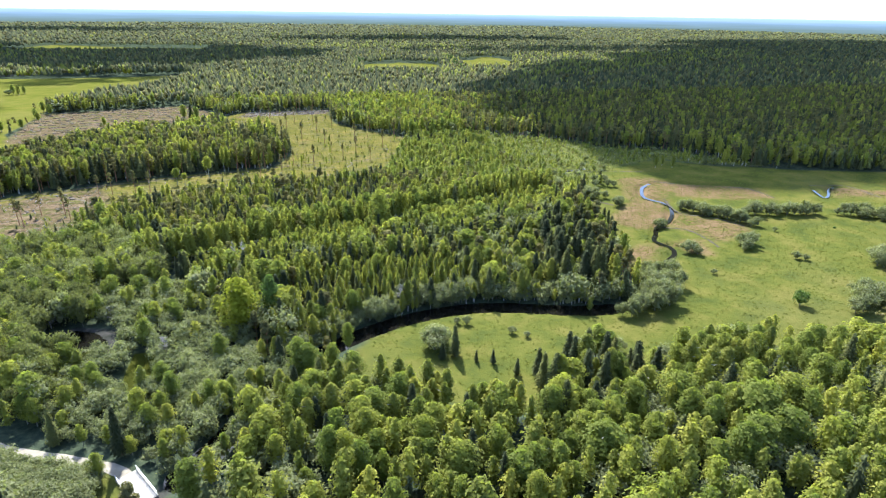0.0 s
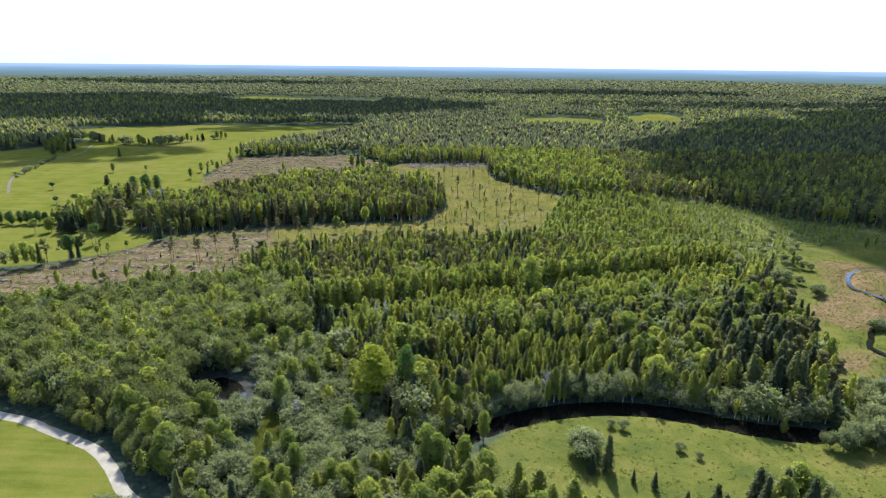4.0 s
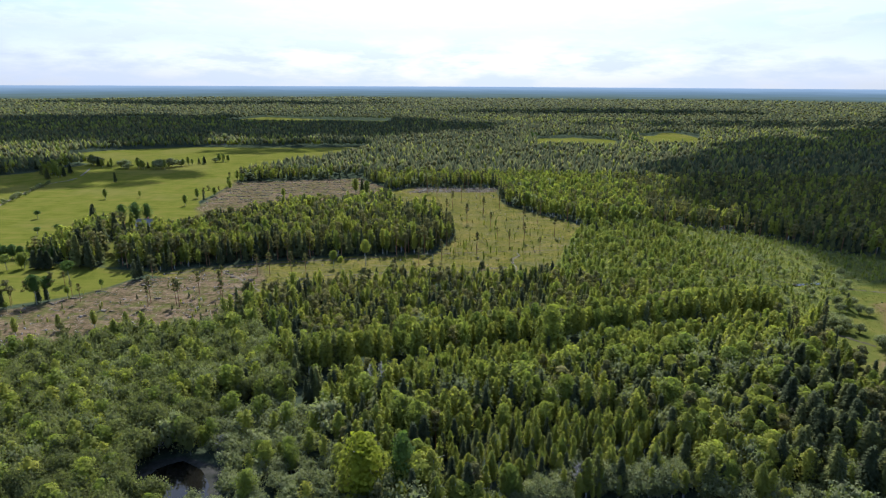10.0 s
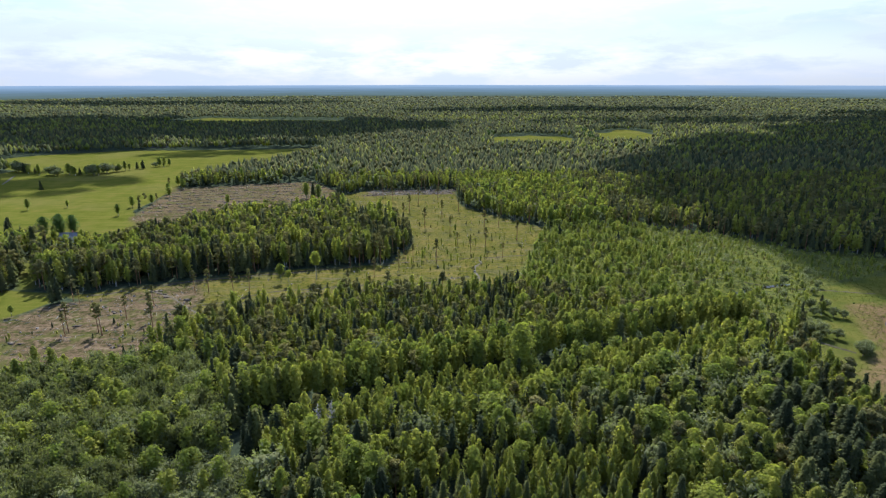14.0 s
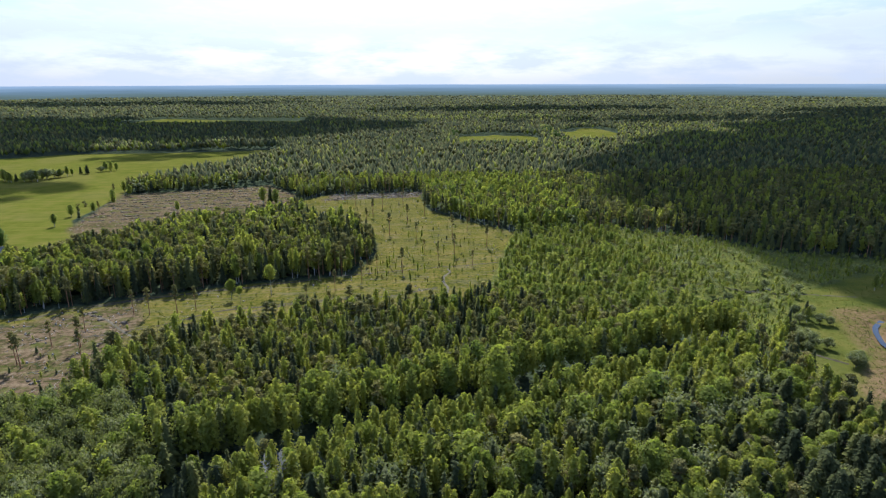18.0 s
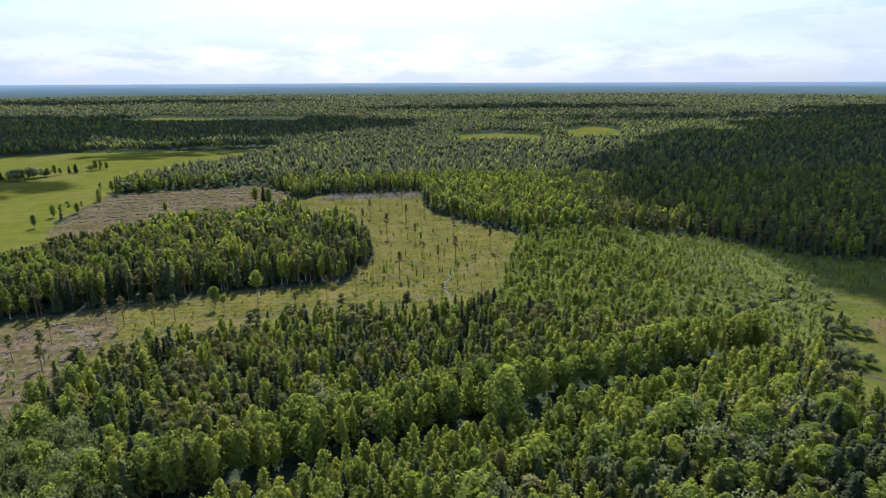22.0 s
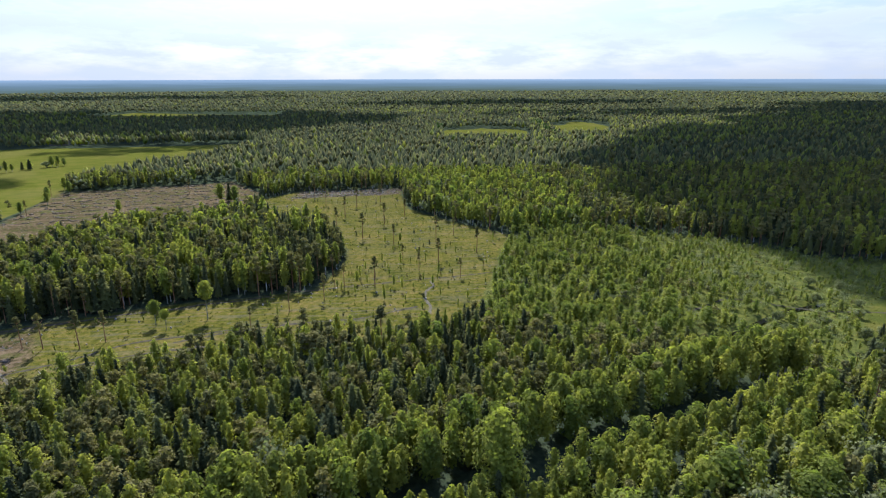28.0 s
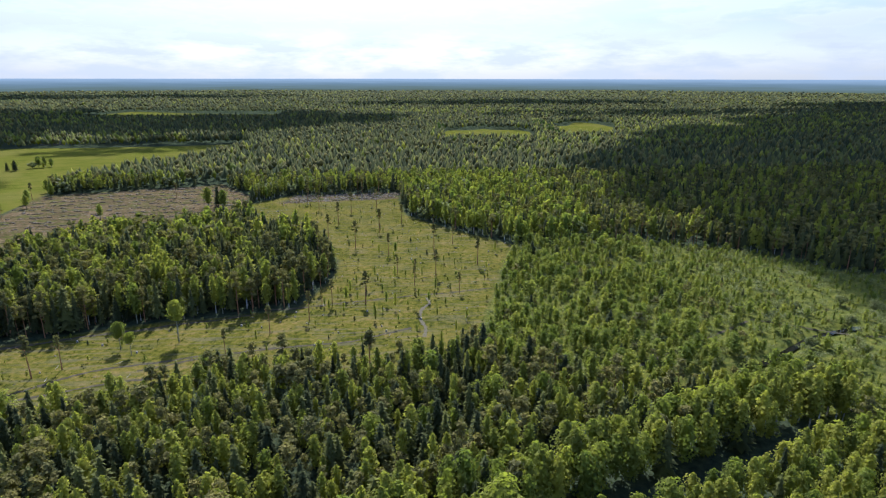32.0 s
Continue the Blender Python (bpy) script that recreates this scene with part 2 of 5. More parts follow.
def water_material():
    k = Mat("brown_river_water")
    k.bump(k.noise(1.2, 3), 0.10, 0.05)
    col = k.ramp(k.noise(0.2, 3), [(0.3, (0.004, 0.004, 0.003)), (0.7, (0.008, 0.007, 0.005))])
    k.finish(col, 0.06, 0.5)
    k.bsdf.inputs["IOR"].default_value = 1.33
    return k.m


def plain_material(name, a, b, rough=0.8, scale=1.5, spec=0.3, metal=0.0):
    k = Mat(name)
    f = k.noise(scale, 5, 0.65)
    k.bump(f, 0.25, 0.02)
    k.bsdf.inputs["Metallic"].default_value = metal
    return k.finish(k.ramp(f, [(0.3, a), (0.7, b)]), rough, spec)


GROUND, GRAVEL, WATER = ground_material(), gravel_material(), water_material()
CONCRETE = plain_material("pale_concrete", (0.19, 0.175, 0.148), (0.27, 0.25, 0.215))
RAIL_PAINT = plain_material("grey_galvanised_rail", (0.40, 0.41, 0.42), (0.55, 0.56, 0.57), 0.45, 3.0, 0.5, 0.6)
PLASTER = plain_material("grey_house_wall", (0.40, 0.38, 0.34), (0.52, 0.50, 0.45))
ROOF = plain_material("weathered_grey_roofing", (0.10, 0.10, 0.105), (0.17, 0.17, 0.175), 0.7, 0.8)
BOARD = plain_material("weathered_barn_boards", (0.13, 0.115, 0.10), (0.26, 0.235, 0.21), 0.85, 2.0)
GLASS = plain_material("dark_window_glass", (0.02, 0.022, 0.025), (0.04, 0.043, 0.047), 0.08, 1.0, 0.5)
BRASH = plain_material("dry_felling_brash", (0.075, 0.058, 0.04), (0.15, 0.122, 0.094), 0.95, 0.7, 0.1)
GRASS = leaf_material("sedge_grass", (0.054, 0.068, 0.008), (0.080, 0.087, 0.009), (0.112, 0.106, 0.016), 0.35, 0.9, 0.05, 0.0)
STRAW = leaf_material("dry_reed_stems", (0.082, 0.080, 0.028), (0.098, 0.084, 0.036), (0.114, 0.092, 0.044), 0.25, 0.9, 0.05, 0.0)
CLOUD = plain_material("white_cloud", (0.85, 0.85, 0.86), (0.9, 0.9, 0.9), 1.0, 0.002, 0.0)

# ---- plan: outlines on the ground, in metres ----
STREAM = [(-150, -70), (-118, -10), (-98, 28), (-75, 55), (-56, 74), (-41, 90), (-31, 102), (-21, 118), (-12, 132), (-2, 142), (10, 150), (24, 156), (38, 159), (55, 159),
          (70, 155), (84, 151), (97, 150), (104, 152)]
STREAM_UP = [(104, 152), (113, 157), (121, 167), (134, 180), (147, 190), (150, 198), (147, 206), (152, 213), (158, 222), (168, 228),
             (178, 240), (184, 254), (178, 266), (182, 277), (188, 286), (196, 292)]
DITCH = [(70, 292), (89, 298), (98, 300), (118, 308), (133, 316), (153, 327), (175, 333)]
DITCH_FAR = [(196, 292), (210, 292), (230, 285), (248, 278), (253, 264), (253, 251)]
BROOK = [(287, 263), (281, 249), (287, 252), (300, 264), (312, 266), (320, 261), (321, 248), (332, 240)]
ROAD = [(-260, 128), (-190, 142), (-150, 145), (-127, 142), (-114, 137.2), (-102, 132.6), (-95, 128.8), (-88.5, 123.4), (-83, 117.8), (-78, 113.6),
        (-71, 110.4), (-63, 107.2), (-56, 104.2), (-51.2, 101.8), (-47.1, 98.7), (-41, 90.2), (-33, 79), (-17, 61), (5, 40), (26, 10), (48, -30), (70, -90)]
MEADOW = [(0, 132), (12, 147), (24, 154), (40, 158), (56, 158), (72, 153), (84, 149), (97, 149), (112, 160), (121, 183), (127, 205),
          (128, 235), (137, 262), (160, 297), (190, 330), (233, 346), (262, 325), (340, 296), (480, 262), (620, 200), (420, 90), (300, 98),
          (230, 110), (175, 116), (148, 110), (126, 121), (100, 115), (83, 114), (77, 126), (60, 112), (48, 102), (33, 105), (21, 115), (10, 118)]
REEDS = [[(181, 304), (202, 303), (212, 290), (196, 268), (188, 262), (179, 242), (191, 227), (205, 216), (196, 205), (174, 198), (172, 210), (166, 223),
          (151, 219), (139, 228), (145, 240), (158, 251), (170, 270)],
         [(114, 179), (124, 192), (134, 200), (151, 203), (141, 191), (126, 185)], [(149, 203), (168, 200), (163, 187), (153, 189)],
         [(207, 288), (230, 282), (254, 271), (252, 252), (228, 253), (196, 265)], [(288, 247), (299, 267), (321, 257), (330, 246), (314, 243)]]
FIELDS = [[(-700, 420), (-640, 520), (-520, 618), (-498, 645), (-497, 675), (-478, 714), (-560, 780), (-565, 850), (-480, 905), (-330, 930),
           (-160, 945), (-190, 800), (-216, 745), (-258, 650), (-247, 590), (-240, 505), (-226, 482), (-206, 456), (-184, 425), (-190, 392),
           (-206, 397), (-236, 414), (-262, 400), (-258, 345), (-262, 335), (-420, 300), (-700, 300)],
          [(-360, 322), (-270, 338), (-228, 330), (-175, 321), (-186, 291), (-216, 267), (-300, 240), (-400, 230)],
          [(88, 958), (98, 1116), (170, 1165), (238, 1100), (214, 958)], [(266, 992), (295, 1200), (385, 1270), (425, 1220), (343, 1000)],
          [(-690, 1450), (-230, 1430), (-240, 1650), (-640, 1670)],
          [(-79, 112), (-86, 121), (-95, 129), (-106, 136), (-116, 140), (-127, 143), (-200, 139), (-260, 110), (-180, 60), (-84, 90)]]
CLEARING = [(-66, 590), (12, 592), (17, 520), (45, 478), (72, 446), (60, 412), (48, 374), (38, 342), (32, 330), (24, 321), (6, 312), (-15, 318),
            (-29, 320), (-49, 311), (-62, 303), (-78, 299), (-90, 293), (-103, 280), (-118, 290), (-145, 306), (-178, 318), (-150, 332),
            (-118, 344), (-84, 357), (-30, 365), (-23, 384), (-18, 402), (-18, 426), (-34, 462), (-64, 484), (-80, 520), (-92, 560)]
DIRTS = [[(-290, 195), (-230, 192), (-170, 214), (-139, 231), (-113, 243), (-106, 262), (-110, 290), (-112, 316), (-122, 336), (-150, 322), (-177, 306),
          (-184, 293), (-198, 276), (-214, 261), (-262, 235)],
         [(-210, 452), (-230, 480), (-250, 606), (-129, 640), (-96, 590), (-84, 520), (-90, 500), (-112, 476), (-154, 464), (-180, 420)],
         [(-70, 562), (-64, 592), (15, 597), (13, 572)]]
BOG = [(30, 344), (29, 322), (45, 312), (62, 299), (100, 290), (130, 268), (160, 290), (192, 330), (236, 347), (262, 330), (300, 318), (262, 372),
       (215, 392), (190, 425), (135, 452), (88, 450), (72, 446), (60, 412), (48, 374)]
POND = [(-85, 161), (-84, 166), (-79, 168), (-73, 165), (-69, 160), (-67, 155), (-74, 152), (-81, 155)]
MUD = [(-90, 161), (-88, 168), (-80, 171), (-68, 167), (-63, 160), (-64, 152), (-74, 149), (-84, 152)]
ROADSIDE = [(-95, 124), (-80, 112), (-64, 107), (-50, 100), (-42, 92), (-50, 82), (-64, 90), (-86, 96)]
GLADE = [(-58, 150), (-52, 150), (-50, 138), (-51, 129), (-57, 130), (-58, 140)]
FORE = [(-36, 92), (-24, 108), (-14, 120), (-6, 125), (2, 130), (12, 120), (21, 120), (33, 110), (50, 107), (60, 117), (77, 131), (83, 118),
        (100, 120), (108, 121), (126, 125), (136, 116), (160, 111), (175, 110), (230, 106), (300, 96), (300, 10), (-20, 10), (-30, 78)]
LEFT = [(-260, 150), (-150, 150), (-127, 144), (-104, 137), (-92, 130), (-80, 121), (-66, 114), (-50, 107), (-40, 98), (-27, 116), (-16, 134),
        (-22, 145), (-42, 182), (-56, 200), (-70, 224), (-86, 246), (-97, 247), (-113, 241), (-139, 229), (-170, 212), (-230, 190), (-300, 170)]
MID = [(-14, 136), (-4, 147), (10, 155), (26, 161), (58, 164), (87, 157), (96, 158), (102, 168), (106, 184), (109, 206), (113, 240), (121, 265),
       (128, 285), (100, 292), (62, 300), (45, 314), (32, 332), (24, 323), (6, 314), (-15, 320), (-29, 322), (-49, 313), (-62, 305), (-78, 301),
       (-90, 295), (-103, 284), (-104, 268), (-88, 252), (-68, 222), (-54, 200), (-40, 181), (-20, 144)]
EDGE_SPRUCE = [(74, 161), (98, 160), (107, 172), (112, 200), (114, 216), (104, 222), (92, 205), (84, 185)]
YOUNG_SPRUCE = [(-17, 171), (8, 193), (40, 190), (62, 176), (40, 168), (14, 160), (-9, 160)]
WOOD_A = [(-214, 330), (-186, 326), (-157, 336), (-120, 347), (-84, 359), (-34, 366), (-26, 384), (-20, 400), (-20, 424), (-36, 458), (-66, 480), (-88, 496),
          (-112, 472), (-152, 460), (-177, 416), (-188, 384), (-206, 388), (-234, 404), (-254, 394), (-250, 360), (-232, 336)]

YARD = [(-207, 327), (-198, 328), (-231, 379), (-241, 384)]


def sdf(poly, x, y):
    """Signed distance to an outline, positive inside."""
    p = np.array(poly, float)
    q = np.roll(p, -1, 0)
    d = np.full(x.shape, 1e9)
    inside = np.zeros(x.shape, bool)
    for (ax, ay), (bx, by) in zip(p, q):
        ex, ey = bx - ax, by - ay
        h = np.clip(((x - ax) * ex + (y - ay) * ey) / (ex * ex + ey * ey), 0, 1)
        d = np.minimum(d, np.hypot(x - ax - h * ex, y - ay - h * ey))
        if ay != by:
            inside ^= ((ay > y) != (by > y)) & (x < ex * (y - ay) / (by - ay) + ax)
    return np.where(inside, d, -d)


def line_dist(line, x, y):
    d = np.full(np.shape(x), 1e9)
    for (ax, ay), (bx, by) in zip(line, line[1:]):
        ex, ey = bx - ax, by - ay
        h = np.clip(((x - ax) * ex + (y - ay) * ey) / (ex * ex + ey * ey), 0, 1)
        d = np.minimum(d, np.hypot(x - ax - h * ex, y - ay - h * ey))
    return d


def smooth_line(pts, step=2.0):
    """A rounded line through the given corners."""
    p = np.array([pts[0], *pts, pts[-1]], float)
    out = []
    for i in range(1, len(p) - 2):
        a, b, c, d = p[i - 1], p[i], p[i + 1], p[i + 2]
        n = max(2, int(np.hypot(*(c - b)) / step))
        for s in np.arange(n) / n:
            out.append(0.5 * (2 * b + (c - a) * s + (2 * a - 5 * b + 4 * c - d) * s * s + (3 * b - a - 3 * c + d) * s ** 3))
    out.append(p[-1])
    return [tuple(v) for v in out]


STREAM_S, UP_S, DITCH_S, FARDITCH_S, BROOK_S, ROAD_S = (smooth_line(v, 4.0) for v in (STREAM, STREAM_UP, DITCH, DITCH_FAR, BROOK, ROAD))
WATERWAYS = ((STREAM_S, 2.5), (UP_S, 0.9), (DITCH_S, 1.0), (FARDITCH_S, 0.5), (BROOK_S, 0.6))


def sm(a, b, v):
    t = np.clip((v - a) / (b - a), 0, 1)
    return t * t * (3 - 2 * t)


def swell(x, y):
    """Low rolling of the ground, without the channels."""
    r = np.hypot(x, y)
    z = 0.22 * np.sin(x * 0.071 + 1.3) * np.cos(y * 0.063) + 0.15 * np.sin(x * 0.19 + y * 0.13)
    z = z + sm(1200, 2500, r) * (3.0 * np.sin(x * 0.0021 + 1) * np.sin(y * 0.0031) + 1.2 * np.sin(x * 0.006))
    return z


def ground_z(x, y):
    x, y = np.asarray(x, float), np.asarray(y, float)
    z = swell(x, y)
    near = (x > -330) & (x < 480) & (y > -120) & (y < 700)
    if near.any():
        xn, yn = x[near], y[near]
        zn = z[near]
        for line, half in WATERWAYS:
            d = line_dist(line, xn, yn)
            zn = zn * sm(half, half + 9, d) - 1.5 * (1 - sm(half * 0.5, half + 2.6, d))
        dp = sdf(POND, xn, yn)
        zn = zn * (1 - sm(-8, 0, dp)) - 0.8 * sm(-1.0, 1.5, dp)
        dr = line_dist(ROAD_S, xn, yn)
        zn = zn * sm(2, 8, dr) + 0.25 * (1 - sm(2.2, 4.2, dr)) * (line_dist(STREAM_S, xn, yn) > 6)
        z[near] = zn
    return z


# ---- mesh helpers ----


def mesh_from(name, verts, faces, mats, mat_index=None, smooth=False, floats=None):
    """A mesh from arrays; faces all of one size in an array, or a list."""
    me = bpy.data.meshes.new(name)
    if isinstance(faces, np.ndarray):
        n, k = faces.shape
        me.vertices.add(len(verts))
        me.vertices.foreach_set("co", np.ascontiguousarray(verts, np.float32).ravel())
        me.loops.add(n * k)
        me.loops.foreach_set("vertex_index", np.ascontiguousarray(faces, np.int32).ravel())
        me.polygons.add(n)
        me.polygons.foreach_set("loop_start", np.arange(0, n * k, k, dtype=np.int32))
    else:
        me.from_pydata([tuple(v) for v in verts], [], faces)
    for m in mats:
        me.materials.append(m)
    if mat_index is not None:
        me.polygons.foreach_set("material_index", np.asarray(mat_index, np.int32))
    for key, vals in (floats or {}).items():
        me.attributes.new(key, "FLOAT", "POINT").data.foreach_set("value", np.ascontiguousarray(vals, np.float32))
    me.update(calc_edges=True)
    if smooth:
        me.polygons.foreach_set("use_smooth", np.ones(len(me.polygons), bool))
    me.validate()
    return me


def child(name, me, parent, label=""):
    ob = new(name, me)
    ob.parent = parent
    return tagged(ob, label)


def part(name, bm, material, parent, label=""):
    me = bpy.data.meshes.new(name)
    bm.to_mesh(me)
    bm.free()
    me.materials.append(material)
    return child(name, me, parent, label)


def box(bm, size, at, bevel=0.0, rot=None):
    m = Matrix.Translation(at) @ (rot or Matrix()) @ Matrix.Diagonal((*size, 1))
    made = bmesh.ops.create_cube(bm, size=1, matrix=m)["verts"]
    if bevel:
        edges = list({e for v in made for e in v.link_edges})
        bmesh.ops.bevel(bm, geom=edges, offset=bevel, segments=1, affect="EDGES")
    return bm


# ---- the ground, one sheet to the horizon ----


def axis(lo, hi, step, far_lo, far_hi, grow=1.13):
    mid = list(np.arange(lo, hi + 0.01, step))
    a, s = [], step
    v = lo
    while v > far_lo:
        s *= grow
        v -= s
        a.append(v)
    b, s, v = [], step, hi
    while v < far_hi:
        s *= grow
        v += s
        b.append(v)
    return np.array(a[::-1] + mid + b)


def build_ground():
    xs, ys = axis(-290, 330, 2.5, -6200, 6200), axis(60, 600, 2.5, -1600, 6200)
    X, Y = np.meshgrid(xs, ys)
    x, y = X.ravel(), Y.ravel()
    z = ground_z(x, y)
    nx, ny = len(xs), len(ys)
    i = (np.arange(ny - 1)[:, None] * nx + np.arange(nx - 1)[None]).ravel()
    faces = np.stack([i, i + 1, i + nx + 1, i + nx], 1)

    def zone(polys):
        d = np.full(x.shape, -30.0)
        for p in polys:
            d = np.maximum(d, sdf(p, x, y))
        return np.clip(d, -14, 14)

    water = np.full(x.shape, -14.0)
    for line, half in WATERWAYS:
        water = np.maximum(water, half + 1.2 - line_dist(line, x, y))
    fl = {"zone_meadow": zone([MEADOW, GLADE, ROADSIDE, YARD]), "zone_reed": zone(REEDS), "zone_field": zone(FIELDS), "zone_clear": zone([CLEARING]),
          "zone_dirt": zone(DIRTS), "zone_bog": zone([BOG]), "zone_mud": np.clip(np.maximum(zone([MUD]), water - 2.0), -14, 14)}
    me = mesh_from("ground", np.stack([x, y, z], 1), faces, [GROUND], smooth=True, floats=fl)
    tagged(new("ground", me), "flat lowland ground with meadow, fields, felled strips and forest floor", "ground", kind="structure")


build_ground()


def ribbon(line, half, z, wob=0.0, seed=1):
    rng = np.random.default_rng(seed)
    p = np.array(line)
    t = np.gradient(p, axis=0)
    t /= np.linalg.norm(t, axis=1)[:, None]
    nrm = np.stack([-t[:, 1], t[:, 0]], 1)
    h = half + wob * rng.standard_normal((2, len(p)))
    rows = [p + nrm * h[0][:, None], p + nrm * h[0][:, None] * 0.34, p - nrm * h[1][:, None] * 0.34, p - nrm * h[1][:, None]]
    v = np.concatenate(rows)
    n = len(p)
    k = np.arange(n - 1)
    f = np.concatenate([np.stack([j * n + k, (j + 1) * n + k, (j + 1) * n + k + 1, j * n + k + 1], 1) for j in range(3)])
    zz = z(v[:, 0], v[:, 1]) if callable(z) else np.full(len(v), z)
    return np.column_stack([v, zz]), f


def build_water():
    for name, line, half, lab in (("river", STREAM_S, 3.7, "narrow winding river with dark brown still water"),
                                  ("meadow_river", UP_S, 1.0, "narrow river winding between reeds in the meadow"),
                                  ("water_ditch", DITCH_S, 1.05, "narrow water-filled ditch in the bog"),
                                  ("meadow_brook", BROOK_S[:11], 0.7, "small winding brook at the far end of the meadow")):
        v, f = ribbon(line, half, -0.55)
        tagged(new(name, mesh_from(name, v, f[:, ::-1], [WATER])), lab, "water", kind="structure")
    c = np.mean(POND, 0)
    ring = [(c[0] + (px - c[0]) * 1.12, c[1] + (py - c[1]) * 1.1, -0.12) for px, py in POND]
    tagged(new("pond", mesh_from("pond", ring, [list(range(len(ring)))[::-1]], [WATER])), "small pond reflecting the sky among bushes", "pond", kind="structure")


build_water()


def build_road():
    line = smooth_line(ROAD, 1.5)
    v, f = ribbon(line, 1.5, lambda x, y: np.full(len(x), 0.34), 0.05, 3)
    n = len(line)
    v[:n, 2] -= 0.10
    v[3 * n:, 2] -= 0.10
    tagged(new("road", mesh_from("road", v, f[:, ::-1], [GRAVEL], smooth=True)), "pale gravel country road curving between trees", "road", kind="structure")
    SAND = plain_material("trodden_sandy_soil", (0.065, 0.055, 0.036), (0.112, 0.096, 0.068), 0.95, 0.6, 0.1)
    trk = smooth_line([(21, 374), (22, 368), (18.5, 362), (17.5, 354), (19, 346), (18, 338)], 1.0)
    v, f = ribbon(trk, 0.6, lambda x, y: swell(x, y) + 0.06, 0.12, 4)
    tagged(new("footpath", mesh_from("footpath", v, f[:, ::-1], [SAND])), "pale winding sandy track in the clearing", "path", kind="structure")
    trk = smooth_line([(-142, 326), (-128, 318), (-117, 307), (-108, 298)], 1.0)
    v, f = ribbon(trk, 0.55, lambda x, y: swell(x, y) + 0.06, 0.12, 5)
    tagged(new("footpath", mesh_from("footpath", v, f[:, ::-1], [SAND])), "pale wheel track over the felled strip", "path", kind="structure")
    PEAT = plain_material("dark_peaty_soil", (0.028, 0.024, 0.016), (0.075, 0.062, 0.042), 0.95, 0.5, 0.1)
    for k, pts in enumerate(([(-40, 366), (-22, 369), (-5, 373), (18, 377), (49, 383), (58, 388)], [(-150, 330), (-120, 341), (-84, 352), (-60, 358), (-44, 362)],
                             [(-70, 322), (-40, 332), (-10, 336), (14, 346)], [(-100, 306), (-76, 314), (-58, 318)],
                             [(138, 341), (147, 337), (167, 326), (190, 321), (206, 318)], [(112, 306), (125, 290), (133, 278), (143, 268), (153, 256)],
                             [(-168, 318), (-134, 334), (-96, 349), (-60, 358)], [(-128, 300), (-104, 308), (-84, 322), (-52, 330)], [(60, 300), (84, 312), (110, 326), (136, 340)],
                             [(200, 294), (209, 289), (229, 279), (247, 272), (251, 253)], [(187, 262), (181, 238), (193, 230), (201, 214)], [(290, 269), (298, 270), (313, 264), (312, 241)],
                             [(158, 221), (161, 219.5), (170, 214), (171, 199), (170, 192)])):
        v, f = ribbon(smooth_line(pts, 1.2), 0.55, lambda x, y: swell(x, y) + 0.05, 0.2, 20 + k)
        tagged(new("furrow", mesh_from("furrow", v, f[:, ::-1], [PEAT])), "dark peaty furrow drained across open ground", "furrow", kind="structure")
    far = smooth_line([(-352, 420), (-388, 468), (-404, 502), (-419, 543), (-427, 574), (-424, 610), (-455, 680)], 8.0)
    v, f = ribbon(far, 1.1, lambda x, y: swell(x, y) + 0.10, 0.1, 6)
    tagged(new("road", mesh_from("road", v, f[:, ::-1], [SAND])), "narrow earth farm track along the hayfield", "road", kind="structure")


build_road()

# ---- trees: prototypes ----
ICO_V, ICO_F = None, None


def ico():
    global ICO_V, ICO_F
    if ICO_V is None:
        bm = bmesh.new()
        bmesh.ops.create_icosphere(bm, subdivisions=1, radius=1)
        ICO_V = np.array([v.co[:] for v in bm.verts])
        ICO_F = np.array([[v.index for v in f.verts] for f in bm.faces])
        bm.free()
    return ICO_V, ICO_F


class Build:
    """Collects triangles."""

    def __init__(self):
        self.v, self.f, self.n = [], [], 0

    def add(self, v, f):
        self.v.append(np.asarray(v, float))
        self.f.append(np.asarray(f, int) + self.n)
        self.n += len(v)

    def arrays(self):
        return np.concatenate(self.v), np.concatenate(self.f)


def blob(b, rng, c, r, rough=0.22):
    v, f = ico()
    b.add(np.array(c) + v * np.array(r) * (1 + rough * rng.standard_normal((len(v), 1))), f)


def gem(b, rng, c, r, sides=5, rough=0.25):
    """A small faceted clump of few faces."""
    a = np.arange(sides) / sides * 2 * np.pi + rng.random() * 6
    k = 1 + rough * rng.standard_normal(sides)
    ring = np.stack([np.cos(a) * k, np.sin(a) * k, rng.uniform(-0.35, 0.25, sides)], 1)
    v = np.vstack([ring, [[0, 0, 1.0]], [[0, 0, -0.9]]]) * np.array(r) + np.array(c)
    i = np.arange(sides)
    j = (i + 1) % sides
    b.add(v, np.vstack([np.stack([i, j, np.full(sides, sides)], 1), np.stack([j, i, np.full(sides, sides + 1)], 1)]))


